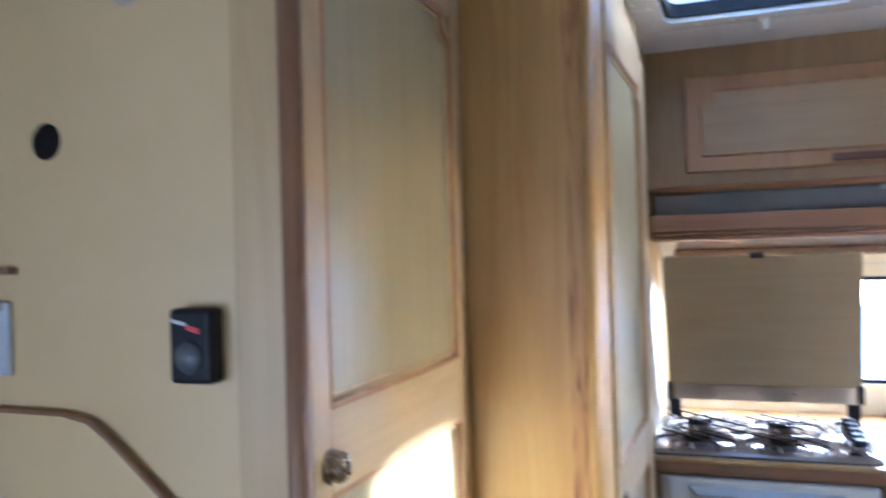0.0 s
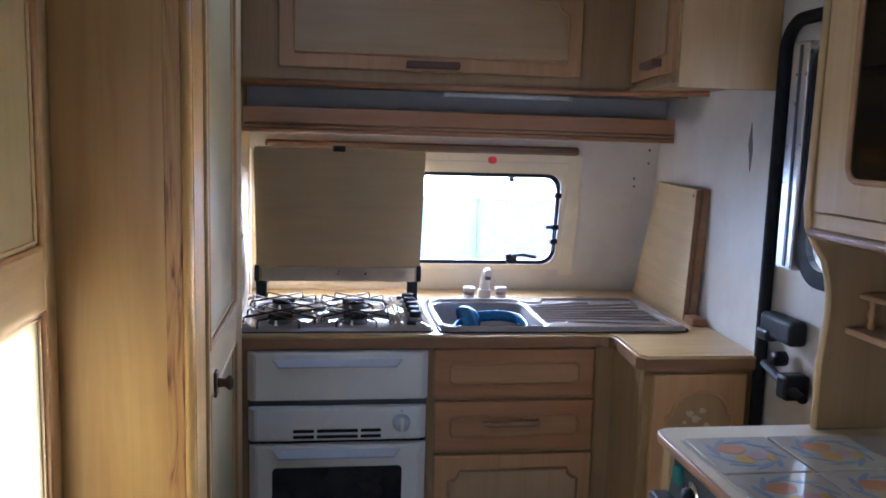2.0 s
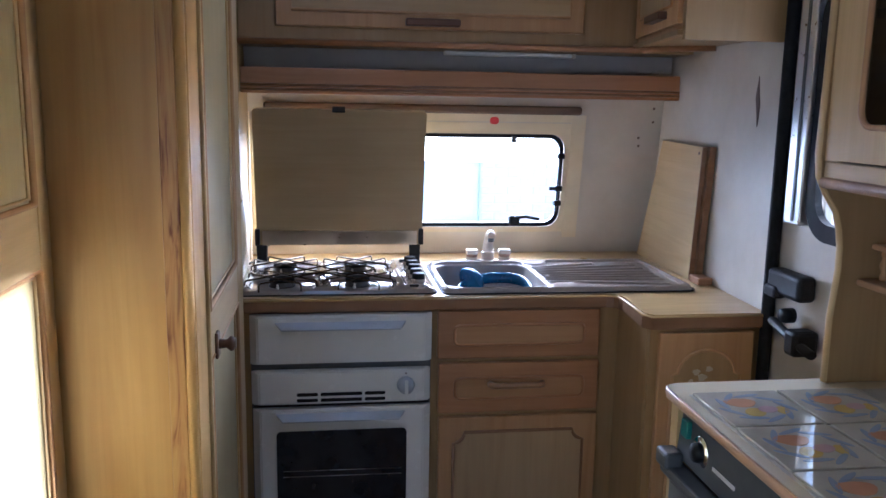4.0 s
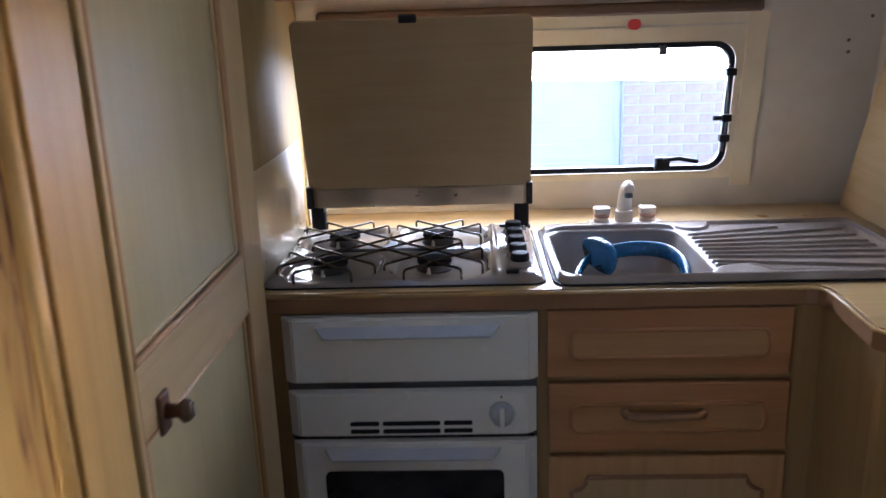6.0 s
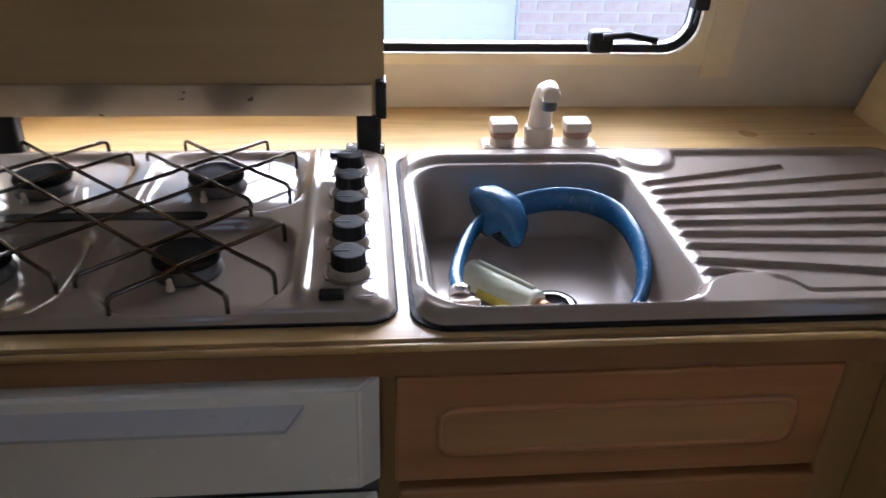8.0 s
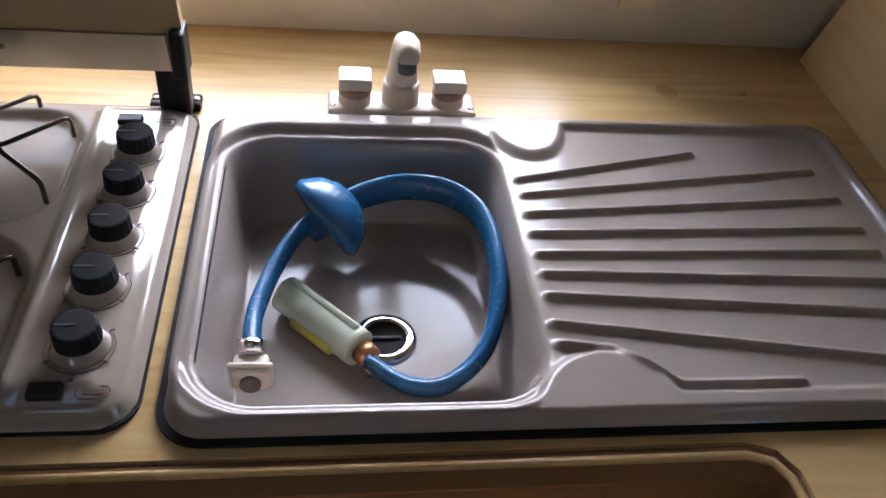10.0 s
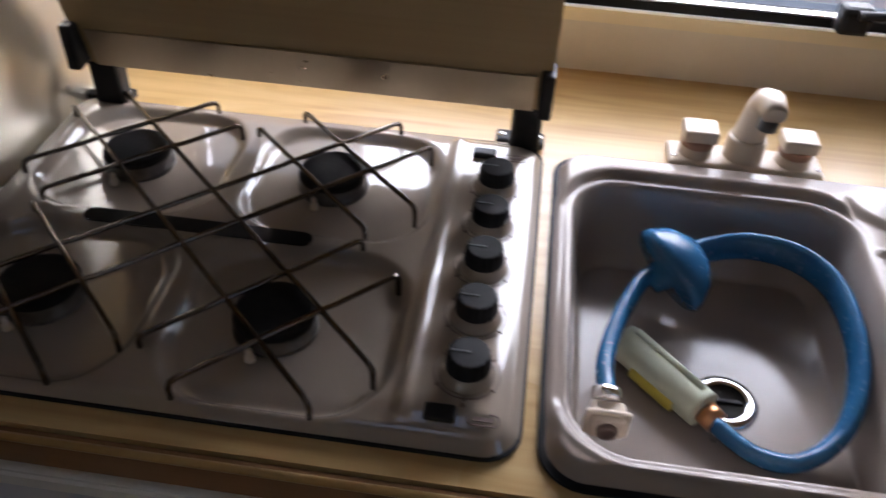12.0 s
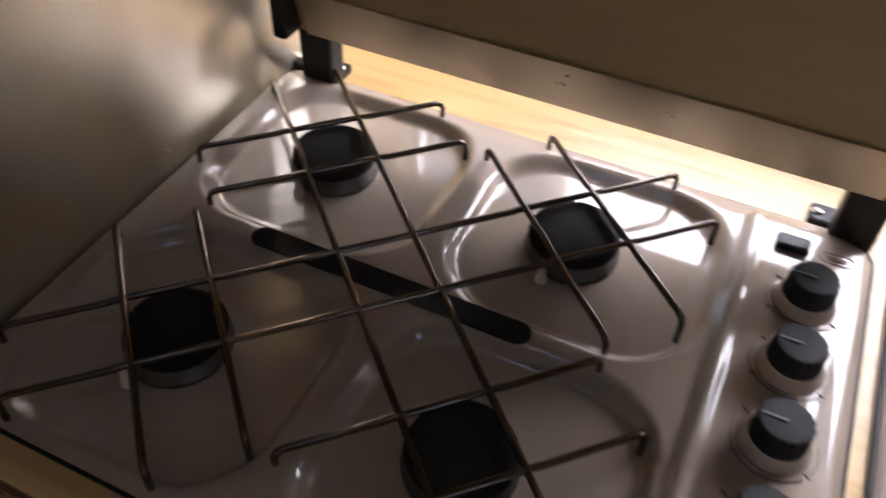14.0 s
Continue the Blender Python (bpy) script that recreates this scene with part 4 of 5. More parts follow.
sink = thing("sink", "beige enamel sink with ribbed drainer", "sink", (2.56, 4.27, TOP))
inside_s = lambda x, y: box_distance(x, y, (SX0 + SX1) / 2, (SY0 + SY1) / 2, (SX1 - SX0) / 2 + 0.001, (SY1 - SY0) / 2 + 0.001, 0.035) <= 0
part("basin", sheet(SX0, SX1, SY0, SY1, 290, 172, sink_height, 0.004, inside_s), sink_enamel, sink, "glossy beige-grey enamel pressing")
part("gasket", ring(rounded(SX0 - 0.003, SX1 + 0.003, SY0 - 0.004, SY1 + 0.001, 0.036), rounded(SX0 + 0.02, SX1 - 0.02, SY0 + 0.02, SY1 - 0.02, 0.03), on_z(TOP + 0.0005), 0.003), black_rubber, sink)
zd = sink_height(2.421, 4.232)
dr = part("drain", lathe([(0.021, 0.0035), (0.0235, 0.0045), (0.030, 0.004), (0.032, 0.0015), (0.032, -0.001)], (2.421, 4.232, zd + 0.001), seg=36), chrome, sink, "bright chrome drain ring")
part("drain_well", lathe([(0.0, 0.002), (0.0215, 0.002), (0.0215, 0.0045)], (2.421, 4.232, zd + 0.0005), seg=32), burner_black, dr)
part("drain_cross", box(2.405, 2.437, 4.230, 4.234, zd + 0.002, zd + 0.005, 0.001), black_plastic, dr)

tap = thing("mixer_tap", "cream plastic mixer tap with two square knobs", "tap", (2.4465, 4.501, TOP))
part("base_plate", box(2.3645, 2.5325, 4.479, 4.523, TOP, TOP + 0.010, 0.005, 3), cream_plastic, tap)
sp = part("spout", rod([(2.4465, 4.503, TOP + 0.008), (2.4465, 4.501, 0.945), (2.4465, 4.493, 0.975), (2.4465, 4.481, 0.992), (2.4465, 4.463, 1.000), (2.4465, 4.447, 0.998), (2.4465, 4.442, 0.996)], [0.0190, 0.0168, 0.0150, 0.0138, 0.0132, 0.0126, 0.0112], 20), cream_plastic, tap)
part("spout_outlet", lathe([(0.010, -0.016), (0.010, -0.004), (0, -0.004)], (2.4465, 4.453, 0.992), seg=16), appliance_grey, tap)
part("spout_collar", lathe([(0.021, 0), (0.021, 0.022), (0.0185, 0.028), (0.0185, 0)], (2.4465, 4.503, TOP + 0.010), seg=24), cream_plastic, tap)
for x in (2.3945, 2.5005):
    kn = part("knob", box(x - 0.0185, x + 0.0185, 4.485, 4.517, 0.929, 0.944, 0.003, 3), cream_plastic, tap, "square cream tap knob")
    part("knob_body", lathe([(0.0185, 0.010), (0.0185, 0.016), (0.0155, 0.018), (0.0155, 0.021)], (x, 4.501, TOP), seg=24), cream_plastic, kn)
    part("indicator_ring", lathe([(0.0, 0), (0.0175, 0), (0.0185, 0.002), (0.0185, 0.007), (0.0175, 0.0095), (0, 0.0095)], (x, 4.501, TOP + 0.0205), seg=24), ring_brown, kn)
for x in (2.3705, 2.5265):
    part("plate_screw", lathe([(0, 0.0015), (0.003, 0.001), (0.0035, 0), (0, 0)], (x, 4.489, TOP + 0.0098), seg=10), chrome, tap)


def spline(points, n=10):
    pts = [Vector(p) for p in points]
    pts = [2 * pts[0] - pts[1]] + pts + [2 * pts[-1] - pts[-2]]
    out = []
    for k in range(1, len(pts) - 2):
        a, b, c, d = pts[k - 1:k + 3]
        for i in range(n):
            t = i / n
            out.append(0.5 * ((2 * b) + (c - a) * t + (2 * a - 5 * b + 4 * c - d) * t * t + (3 * b - a - 3 * c + d) * t ** 3))
    return out + [pts[-2]]


hose = thing("water_pump_hose", "blue flexible hose with pump lying in the sink", "water hose", (2.42, 4.25, 0.80))
part("short_hose", rod(spline([(2.300, 4.172, 0.862), (2.300, 4.215, 0.860), (2.312, 4.265, 0.862), (2.332, 4.312, 0.868), (2.352, 4.338, 0.872)]), 0.0105, 12, flat=0.8), blue_hose, hose)
part("main_hose", rod(spline([(2.362, 4.346, 0.870), (2.405, 4.376, 0.872), (2.450, 4.388, 0.874), (2.496, 4.376, 0.874), (2.524, 4.338, 0.872), (2.531, 4.275, 0.866), (2.524, 4.219, 0.852), (2.505, 4.182, 0.834), (2.470, 4.160, 0.822), (2.436, 4.166, 0.818), (2.404, 4.191, 0.820)]), [0.0125] * 4 + [0.0172] * 85 + [0.0162] * 12, 14, flat=0.5), blue_hose, hose)
part("hose_seam", rod(spline([(2.405, 4.376, 0.8855), (2.450, 4.388, 0.8875), (2.496, 4.376, 0.8875), (2.524, 4.338, 0.8855), (2.531, 4.275, 0.8795), (2.524, 4.219, 0.8655), (2.505, 4.182, 0.8475)]), 0.0028, 6), blue_hose, hose)
tilt = Vector((0.78, 0.46, 0.44)).to_track_quat("Z", "Y").to_matrix()
part("mushroom_cap", lathe([(0.0, 0.031), (0.020, 0.027), (0.037, 0.015), (0.046, -0.001), (0.047, -0.009), (0.042, -0.013), (0.016, -0.014), (0.012, -0.030), (0, -0.03)], (2.368, 4.338, 0.876), tilt, 28), blue_hose, hose, "domed blue filter cap")
pu = part("pump_body", rod([(2.324, 4.274, 0.828), (2.327, 4.271, 0.828), (2.39, 4.21, 0.823), (2.395, 4.205, 0.823)], 0.019, 18, flat=0.95), pump_green, hose, "pale green pump barrel")
part("pump_rib", rod([(2.334, 4.271, 0.846), (2.392, 4.214, 0.841)], 0.004, 8), pump_green, pu)
part("pump_label", rod([(2.334, 4.246, 0.820), (2.37, 4.211, 0.818)], 0.0085, 8), yellow_label, pu, "yellow label on the barrel")
part("copper_clip", rod([(2.396, 4.204, 0.823), (2.406, 4.193, 0.821)], 0.0118, 14), copper, pu, "copper hose clip")
part("clip_tail", rod([(2.4, 4.19, 0.826), (2.404, 4.18, 0.812)], 0.003, 8), chrome, pu)
part("steel_clip", rod([(2.300, 4.178, 0.866), (2.300, 4.168, 0.861)], 0.0125, 14), chrome, hose, "steel hose clip")
cn = part("connector", box(2.286, 2.316, 4.142, 4.166, 0.842, 0.866, 0.004), cream_plastic, hose, "cream plastic hose connector")
part("connector_fin", box(2.282, 2.320, 4.148, 4.153, 0.839, 0.869, 0.002), cream_plastic, cn)
part("connector_bore", lathe([(0.009, 0), (0.009, 0.004), (0.006, 0.004), (0.006, 0.001), (0, 0.001)], (2.301, 4.1425, 0.854), "y", 20), brown_print, cn)

# ---- back wall: pelmet, recess, cupboards ----
pel = thing("wooden_pelmet", "oak pelmet rail above the kitchen window", "pelmet", (2.36, 4.39, 1.386))
part("rail", box(XL + 0.002, 3.008, 4.375, 4.393, 1.425, 1.499, 0.004), oak_x, pel)
for z in (1.438, 1.450):
    part("reeding", rod([(XL + 0.004, 4.375, z), (3.006, 4.375, z)], 0.004, 8), dark_trim, pel, "dark reeded line")
part("top_shelf", box(XL + 0.002, 3.008, 4.393, back(1.49), 1.488, 1.498), carcass_v, pel)
solid("recess_back", box(XL + 0.002, 3.03, 4.50, 4.512, 1.498, 1.562), grey_recess, "grey backing of the pelmet recess", "panel", "structure")
lamp = thing("strip_lamp", "slim unlit strip lamp under the cupboard", "strip lamp", (2.48, 4.44, 1.55))
part("diffuser", box(2.284, 2.680, 4.43, 4.465, 1.548, 1.561, 0.005), white_print, lamp, "white lamp diffuser")
part("end_cap", box(2.678, 2.690, 4.428, 4.467, 1.546, 1.561, 0.003), cream_plastic, lamp)
rail = thing("blind_rail", "brown roller blind cassette above the window", "roller blind", (2.24, 4.6, 1.36))
part("cassette", box(1.738, 2.767, back(1.385) - 0.030, back(1.385) + 0.006, 1.374, 1.402, 0.009, 3), blind_brown, rail)
part("blind_strip", prism([(1.76, 1.350), (2.75, 1.350), (2.75, 1.375), (1.76, 1.375)], on_back(), 0.006), window_cream, rail)
solid("red_sticker", prism(rounded(2.463, 2.493, 1.341, 1.365, 0.011, 5), on_back(-1, 0.006), 0.001), red_mark, "small red sticker on the window surround", "sticker")
side_trim = solid("trim", prism([(2.740, 0.955), (2.788, 0.955), (2.788, 1.374), (2.740, 1.374)], on_back(), 0.009), window_cream, "cream upright strip beside the window", "trim", "structure")

cup = thing("overhead_cupboard", "wide overhead kitchen cupboard in pale oak", "cupboard", (2.24, 4.45, 1.52))
part("shelf_board", box(XL + 0.002, 3.03, 4.345, 4.56, 1.562, 1.574), carcass_v, cup)
part("shelf_lip", rod([(XL + 0.002, 4.340, 1.567), (2.80, 4.330, 1.569), (3.025, 4.19, 1.572)], 0.009, 8), oak_x, cup, "rounded oak lip")
# Face and flap field use darker wood to hold the shade up here.
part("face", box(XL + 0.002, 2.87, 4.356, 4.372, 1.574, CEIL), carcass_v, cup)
fl = panel_door(1.794, 2.686, 1.612, 1.874, 4.356, cup, "flap_door", 0.035, 0.045, ash_shaded_x, label="wide pink oak flap door with scooped panel")
part("pull", box(2.158, 2.315, 4.318, 4.342, 1.620, 1.641, 0.005), pull_wood, fl, "dark oak pull")

cc = thing("corner_wall_cupboard", "brown oak overhead corner cupboard with one door", "cupboard", (2.88, 4.1, 1.53))
bm = prism([(2.775, 3.847), (2.852, 4.345), (2.868, 4.345), (2.791, 3.847)], on_z(1.576), CEIL - 1.576)
part("face", bm, oak_v, cc)
# End panel in the darker carcass wood: its shade is in the colour.
part("end_panel", box(2.772, right(3.80) - 0.004, 3.830, 3.845, 1.562, CEIL), carcass_v, cc, "plain end panel in wood darkened for shade")
part("bottom", prism([(2.795, 3.847), (right(3.85) - 0.004, 3.847), (right(4.33) - 0.004, 4.33), (2.87, 4.33)], on_z(1.578), 0.012), carcass_v, cc)


def on_cc(off=0.0):
    a, b = Vector((2.775, 3.847, 0)), Vector((2.852, 4.345, 0))
    t = (b - a).normalized()
    nn = Vector((-t.y, t.x, 0))
    return lambda u, v, d: a + t * u + nn * (d + off) + Vector((0, 0, v))


dd = part("door", prism(rect(0.015, 0.48, 1.602, 1.92), on_cc(), 0.012), oak_v, cc, "small pink oak door")
o = notched(0.07, 0.42, 1.65, 1.875, 0.04)
part("raised_field", prism(o, on_cc(0.012), 0.004), door_field, dd)
part("bead", moulding(o, on_cc(0.013), 0.005), oak_v, dd)
part("pull", prism(rect(0.12, 0.27, 1.622, 1.640), on_cc(0.012), 0.024), pull_wood, dd, "dark oak pull")
part("lower_edge", prism(rect(0.0, 0.495, 1.574, 1.586), on_cc(), 0.014), carcass_v, cc, "plain lower edge")

for u, v in ((2.979, 1.302), (2.982, 1.275), (3.022, 1.40), (3.024, 1.355)):
    solid("screw_hole", prism(rounded(u - 0.004, u + 0.004, v - 0.004, v + 0.004, 0.003, 3), on_back(), 0.001), brown_print, "small dark screw hole in the wall", "screw hole", "structure", "old screw holes")

# boards leaning in the corner
lean = thing("hob_cover_board", "pale laminated board leaning on the side wall", "board", (2.97, 4.4, TOP))


def on_lean(off=0.0):
    a, b = Vector((2.994, 4.200, TOP)), Vector((3.008, 4.655, TOP))
    t = (b - a).normalized()
    upv = Vector((0.010, -0.012, 0.36)).normalized()
    nn = t.cross(upv).normalized()
    return lambda u, v, d: a + t * u + upv * v - nn * (d + off) * -1


part("board", prism([(0.0, 0.0), (0.45, 0.0), (0.31, 0.400), (0.0, 0.394)], on_lean(), 0.014), ash_y, lean)
part("edge_lipping", prism([(-0.004, 0.0), (0.0, 0.0), (0.0, 0.394), (-0.004, 0.394)], on_lean(), 0.014), edge_oak, lean, "orange-brown edge lipping")
lean2 = thing("spare_board", "second board with brown edge leaning behind", "board", (2.98, 4.4, TOP))
part("board", prism([(-0.016, 0.0), (0.40, 0.0), (0.30, 0.392), (-0.016, 0.396)], on_lean(0.016), 0.020), edge_oak, lean2)
part("foot_block", box(2.990, 3.034, 4.120, 4.184, TOP, TOP + 0.022, 0.004), oak_x, lean2, "small brown timber foot")
part("corner_fixing", prism(rounded(0.012, 0.02, 0.371, 0.379, 0.003, 3), on_lean(-0.002), 0.003), brown_print, lean)

# ---- right-hand unit: tiled top, fridge, display cabinet ----
unit = thing("side_cabinet", "pale wood side cabinet with fridge and tiled top", "cabinet", (2.66, 2.8, 0))
part("end_panel", box(2.528, right(3.22) - 0.01, 3.218, 3.230, 0.0, 0.908), ash_v, unit)
part("face_stile", box(2.528, 2.546, 3.203, 3.2175, 0.0, 0.908), ash_v, unit)
part("lower_face", box(2.528, 2.546, 2.10, 2.64, 0.0, 0.908), ash_v, unit)
tt = thing("tiled_worktop", "cream counter top inlaid with painted fruit tiles", "worktop", (2.72, 2.7, 0.908))
part("slab", prism([(2.513, 2.1), (right(2.2) - 0.004, 2.1), (right(3.2) - 0.004, 3.242), (2.540, 3.242), (2.522, 3.235), (2.515, 3.22)], on_z(0.9085), 0.0185), window_cream, tt)
part("edging", rod([(2.511, 2.1, 0.918), (2.513, 3.215, 0.918), (2.520, 3.235, 0.918), (2.538, 3.244, 0.918), (3.0, 3.244, 0.918)], 0.009, 8, flat=0.4), oak_y, tt, "rounded oak edging")
tile_bm = box(-0.073, 0.073, -0.073, 0.073, 0.0, 0.005, 0.002, 2)
tile_me = bpy.data.meshes.new("tile")
tile_bm.to_mesh(tile_me)
tile_bm.free()
tile_me.materials.append(tile_glaze)


def blob(r, sx, sy, lobes, amp, z):
    bm = bmesh.new()
    o = [(r * sx * (1 + amp * math.sin(lobes * q)) * math.cos(q), r * sy * (1 + amp * math.sin(lobes * q)) * math.sin(q)) for q in (2 * math.pi * i / 20 for i in range(20))]
    prism(o, on_z(z), 0.0004, bm)
    me = bpy.data.meshes.new("glaze")
    bm.to_mesh(me)
    bm.free()
    return me


fruit = [(blob(0.021, 1.25, 0.9, 3, 0.08, 0.005), glaze_orange, (-0.016, 0.020)), (blob(0.017, 1.0, 1.0, 2, 0.1, 0.005), glaze_yellow, (-0.012, -0.022)), (blob(0.015, 1.1, 0.9, 2, 0.1, 0.0052), glaze_plum, (0.014, -0.012)), (blob(0.013, 0.8, 1.2, 2, 0.1, 0.005), glaze_yellow, (0.036, -0.018))]
leaf = blob(0.016, 1.5, 0.32, 2, 0.1, 0.005)
for me, mt, _ in fruit:
    me.materials.append(mt)
leaf.materials.append(glaze_blue)
grout = plain("grout", (0.55, 0.52, 0.46), (0.62, 0.58, 0.52), 0.7)
part("grout_bed", box(2.534, 3.0, 2.15, 3.180, 0.9272, 0.9282), grout, tt)
for i in range(2):
    for j in range(6):
        cx, cy = 2.611 + 0.1505 * i, 3.103 - 0.1505 * j
        t_ = shared("tile", tile_me, tt, Matrix.Translation(Vector((cx, cy, 0.9284)) - origin(tt)))
        for me, mt, (u, v) in fruit:
            shared("painted_fruit", me, t_, Matrix.Translation((u, v, 0)))
        for k in range(9):
            q = 2 * math.pi * k / 9 + 0.3 * i + 0.2 * j
            shared("painted_leaf", leaf, t_, Matrix.Translation((0.050 * math.cos(q), 0.050 * math.sin(q), 0)) @ Matrix.Rotation(q + 1.9, 4, "Z"))

fridge = thing("fridge", "dark grey built-in caravan fridge with top controls", "fridge", (2.577, 2.945, 0.1))
part("control_panel", prism([(2.535, 0.807), (2.529, 0.814), (2.539, 0.906), (2.577, 0.906), (2.577, 0.807)], lambda u, v, d: Vector((u, 3.207 - d, v)), 0.55), appliance_grey, fridge, "grey control panel")
part("door", box(2.517, 2.577, 2.657, 3.203, 0.12, 0.784, 0.008), appliance_grey, fridge)
part("door_ledge", box(2.501, 2.539, 2.657, 3.207, 0.784, 0.804, 0.006), appliance_grey, fridge, "projecting grey ledge handle")
part("latch", box(2.495, 2.529, 3.17, 3.213, 0.798, 0.828, 0.006), appliance_grey, fridge)
part("control_knob", lathe([(0, -0.016), (0.015, -0.014), (0.018, 0), (0, 0)], (2.533, 3.12, 0.852), "x", 24), black_plastic, fridge)
part("knob_skirt", lathe([(0.0, -0.004), (0.026, -0.003), (0.027, 0), (0, 0)], (2.534, 3.12, 0.852), "x", 28), chrome, fridge)
part("switch", box(2.525, 2.535, 3.16, 3.183, 0.857, 0.887, 0.002), teal_plastic, fridge, "teal rocker switch")
part("printed_bar", box(2.5305, 2.5325, 3.005, 3.075, 0.842, 0.848), white_print, fridge)

eb = thing("end_board", "shaped pale wood end board of the display cabinet", "panel", (2.9, 3.22, 0.928))
prof = [(2.806, 0.9284), (2.805, 1.045), (2.812, 1.13), (2.811, 1.17), (2.806, 1.20), (2.796, 1.232), (2.775, 1.262), (2.760, 1.290), (2.755, 1.33), (2.757, 1.45), (2.762, CEIL)]
out = prof + [(right(3.2) - 0.006, CEIL), (right(3.2) - 0.006, 0.9284)]
part("board", prism(out, lambda u, v, d: Vector((u, 3.232 - d, v)), 0.016), carcass_v, eb)
part("edge_band", rod([(u - 0.001, 3.224, v) for u, v in prof], 0.0085, 8, flat=0.5), ash_v, eb, "pale edge banding")
dc = thing("display_cabinet", "pale wood overhead cabinet with smoked glass door", "display cabinet", (2.85, 2.7, 1.285))
part("bottom", box(2.772, right(2.3) - 0.006, 2.1, 3.214, 1.285, 1.301), ash_y, dc)
# Near-black back: the shade inside the cabinet is put into its colour.
part("back", box(right(2.3) - 0.018, right(2.3) - 0.007, 2.1, 3.214, 1.301, CEIL), near_black_gloss, dc)
part("shelf", box(2.79, right(2.3) - 0.02, 2.1, 3.212, 1.55, 1.558), smoked_glass, dc)
part("face_bottom", box(2.760, 2.776, 2.1, 3.215, 1.282, 1.318, 0.003), ash_y, dc)
part("face_stile", box(2.760, 2.776, 3.172, 3.215, 1.3185, CEIL), ash_v, dc)
part("face_top", box(2.760, 2.776, 2.1, 3.172, 1.90, CEIL), ash_y, dc)
part("face_far", box(2.760, 2.776, 2.1, 2.59, 1.3185, 1.90), ash_v, dc)
gdoor = part("glass_door", ring(rounded(2.60, 3.180, 1.322, 1.902, 0.006), rounded(2.66, 3.112, 1.372, 1.85, 0.028), on_x(2.758, -1), 0.016), ash_v, dc, "rounded pale wood door frame")
part("bead", moulding(rounded(2.665, 3.107, 1.376, 1.846, 0.028), on_x(2.743), 0.005), oak_v, gdoor)
part("glass", box(2.748, 2.752, 2.655, 3.118, 1.368, 1.855), smoked_glass, gdoor, "smoked glass pane")
tray = part("lower_valance", rod([(2.762, 3.214, 1.282), (2.762, 2.1, 1.282)], 0.010, 8), dark_trim, dc, "dark rounded lower edge")
gsh = thing("gallery_shelf", "small wooden gallery shelf with turned spindles", "shelf", (2.9, 3.1, 1.09))
part("lower_board", box(2.840, right(3.0) - 0.006, 3.06, 3.215, 1.104, 1.116, 0.004), oak_y, gsh)
part("upper_board", box(2.862, right(3.0) - 0.006, 3.08, 3.215, 1.167, 1.177, 0.004), oak_y, gsh)
for y_ in (3.195, 3.10):
    part("spindle", lathe([(0.005, 0), (0.007, 0.006), (0.004, 0.014), (0.008, 0.026), (0.004, 0.038), (0.007, 0.046), (0.005, 0.051)], (2.876, y_, 1.116), seg=12), oak_v, gsh)

# ---- bulkhead fittings ----
dv = thing("wall_controller", "small black control box on the bulkhead", "control box", (1.378, BY - 0.01, 1.30))
part("case", box(1.361, 1.415, BY - 0.026, BY, 1.276, 1.357, 0.006, 3), black_plastic, dv)
part("dial", lathe([(0, 0.006), (0.016, 0.005), (0.018, 0), (0, 0)], (1.388, BY - 0.026, 1.305), "y", 24), appliance_grey, dv)
part("red_flash", prism([(1.383, 1.340), (1.401, 1.336), (1.401, 1.330), (1.385, 1.334)], on_y(BY - 0.026), 0.0008), red_mark, dv, "small red stripe")
part("white_bar", prism([(1.366, 1.346), (1.385, 1.342), (1.385, 1.338), (1.366, 1.342)], on_y(BY - 0.026), 0.0008), white_print, dv)
solid("cable_hole", lathe([(0, 0.002), (0.020, 0.002), (0.022, 0.0), (0, 0)], (1.171, BY, 1.553), "y", 28), burner_black, "round black hole in the bulkhead panel", "hole", "structure")
solid("round_fitting", lathe([(0, 0.012), (0.018, 0.010), (0.024, 0)], (1.292, BY, 1.722), "y", 28), cream_plastic, "round cream fitting on the bulkhead", "wall fitting")
sw = thing("wall_switch", "pale grey switch under a small wooden ledge", "switch", (1.10, BY - 0.01, 1.30))
part("plate", box(1.046, 1.112, BY - 0.008, BY, 1.275, 1.365, 0.004), handle_grey, sw)
part("ledge", box(1.02, 1.122, BY - 0.014, BY, 1.397, 1.406, 0.002), dark_trim, sw, "thin dark ledge")
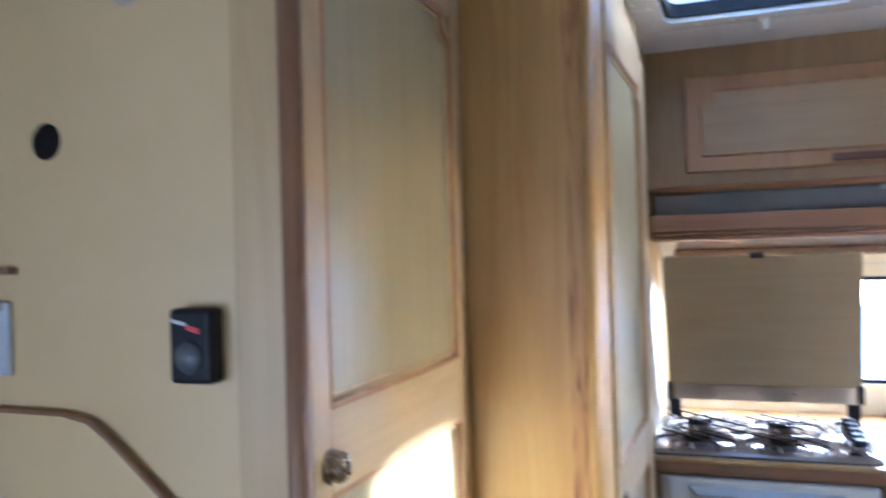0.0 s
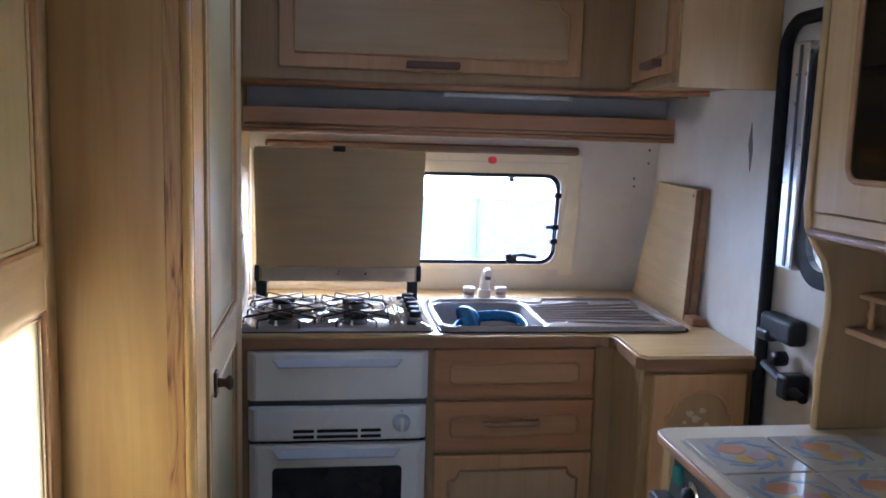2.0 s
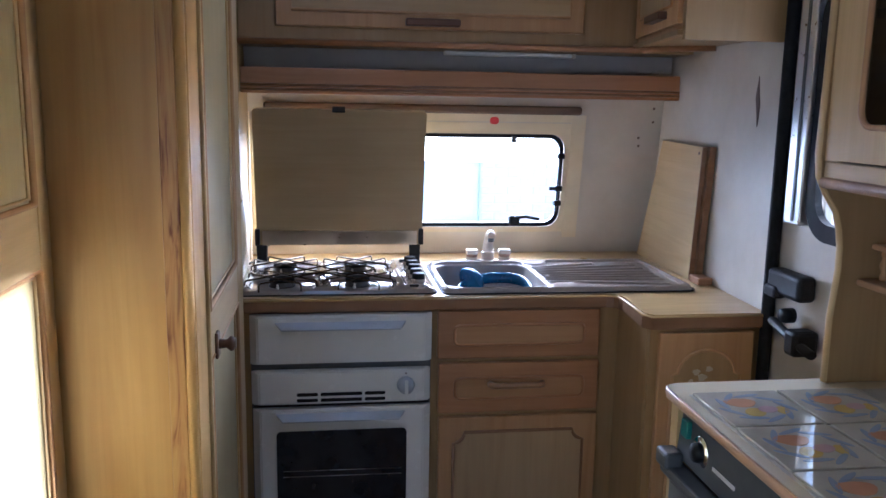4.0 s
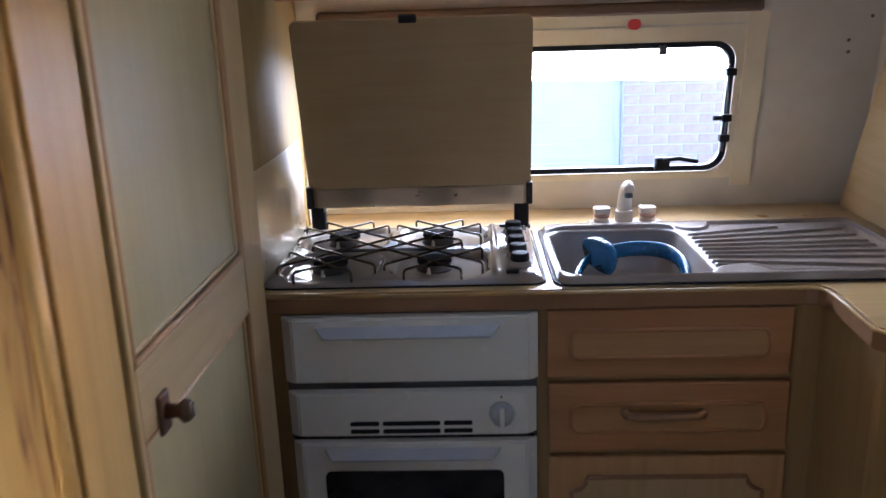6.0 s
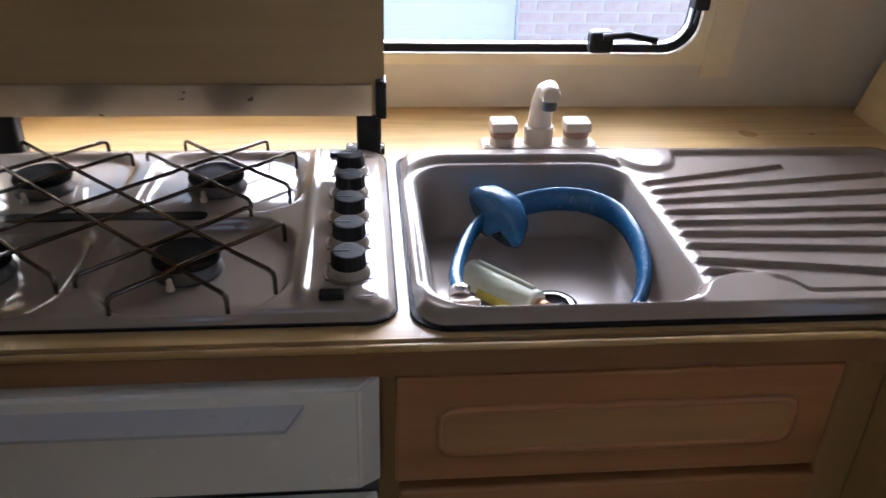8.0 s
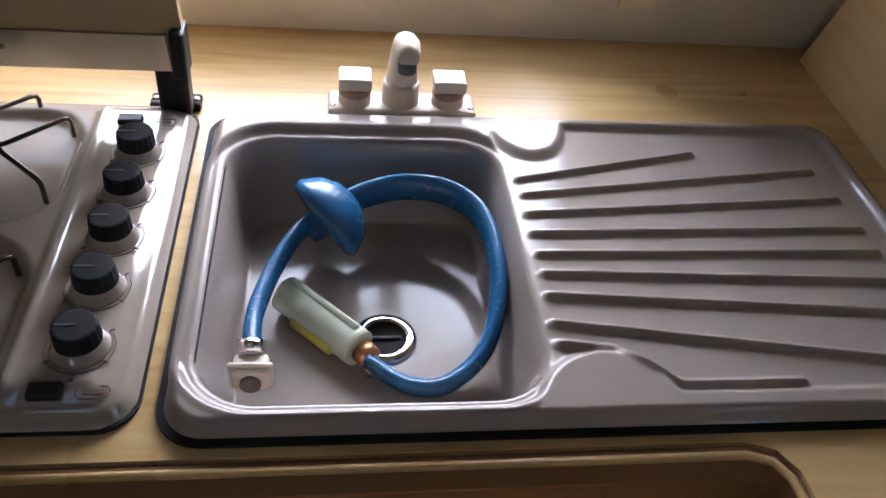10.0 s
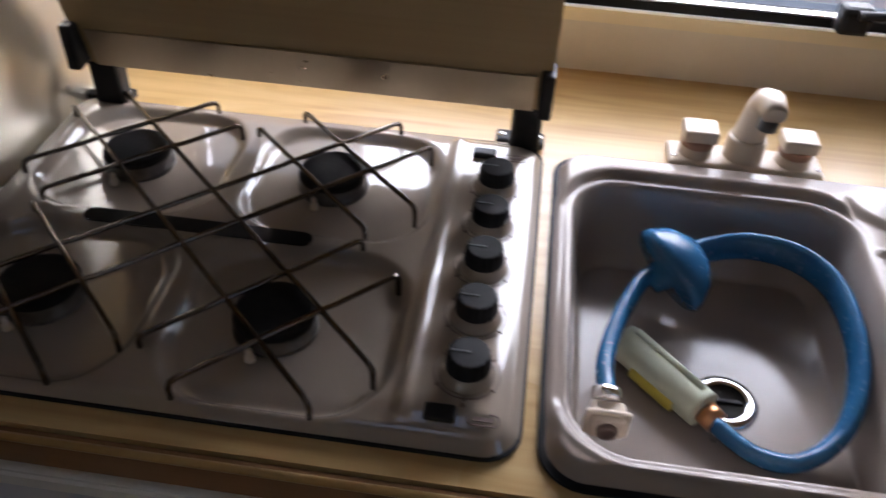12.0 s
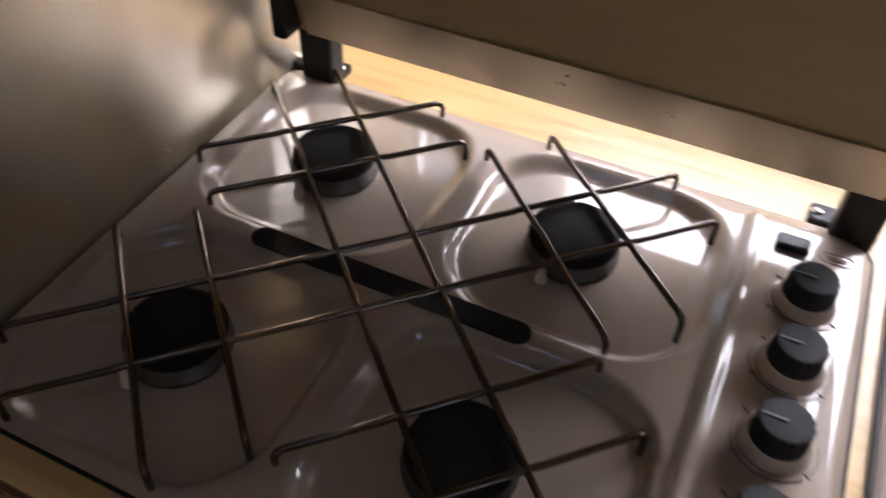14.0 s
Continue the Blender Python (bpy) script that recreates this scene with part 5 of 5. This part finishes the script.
part("cap", box(1.056, 1.104, BY - 0.012, BY - 0.008, 1.354, 1.366, 0.002), brown_print, sw)
bunk = thing("shaped_board", "cream shaped board with brown edge trim", "board", (1.15, BY - 0.02, 0.0))
o = [(0.86, 0.0), (1.42, 0.0), (1.42, 1.065), (1.350, 1.136), (1.262, 1.208), (1.236, 1.225), (1.20, 1.232), (0.86, 1.236)]
part("board", prism(o, on_y(BY - 0.001), 0.014), bulkhead_vinyl, bunk)
part("edge_trim", rod([(u, BY - 0.009, v) for u, v in o[1:]], 0.006, 8), dark_trim, bunk, "brown edge trim")

# ---- outside ----
solid("ground", box(-60, 60, -60, 60, -0.72, -0.62), paving_mat, "pale concrete yard outside", "ground", "structure")
hs = thing("house_wall", "pale rendered house wall with brick pier", "house", (3.0, 9.0, -0.62), kind="structure")
part("rendered_wall", box(-8, 14, 9.0, 9.3, -0.62, 5.0), render_mat, hs)
part("mortar_core", box(3.225, 4.62, 8.806, 8.995, -0.62, 3.6), mortar_mat, hs)
brick_bm = box(-0.1075, 0.1075, -0.02, 0.02, -0.0325, 0.0325, 0.004, 1)
brick_me = bpy.data.meshes.new("brick")
brick_bm.to_mesh(brick_me)
brick_bm.free()
brick_me.materials.append(brick_mat)
half_bm = box(-0.05125, 0.05125, -0.02, 0.02, -0.0325, 0.0325, 0.004, 1)
half_me = bpy.data.meshes.new("brick")
half_bm.to_mesh(half_me)
half_bm.free()
half_me.materials.append(brick_mat)
for r in range(40):
    z = -0.58 + 0.075 * r
    row = [(3.3375 + 0.225 * k, brick_me) for k in range(6)] if r % 2 else [(3.28125, half_me)] + [(3.45 + 0.225 * k, brick_me) for k in range(5)]
    for x, me in row:
        shared("brick", me, hs, Matrix.Translation(Vector((x, 8.822, z)) - origin(hs)))
gdr = part("garage_door", box(0.9, 3.2245, 8.90, 8.998, -0.6, 1.5, 0.01), garage_white, hs, "white garage door")
for r in range(14):
    part("door_rib", box(0.95, 3.17, 8.892, 8.901, -0.55 + 0.145 * r, -0.55 + 0.145 * r + 0.12, 0.003), garage_white, gdr)
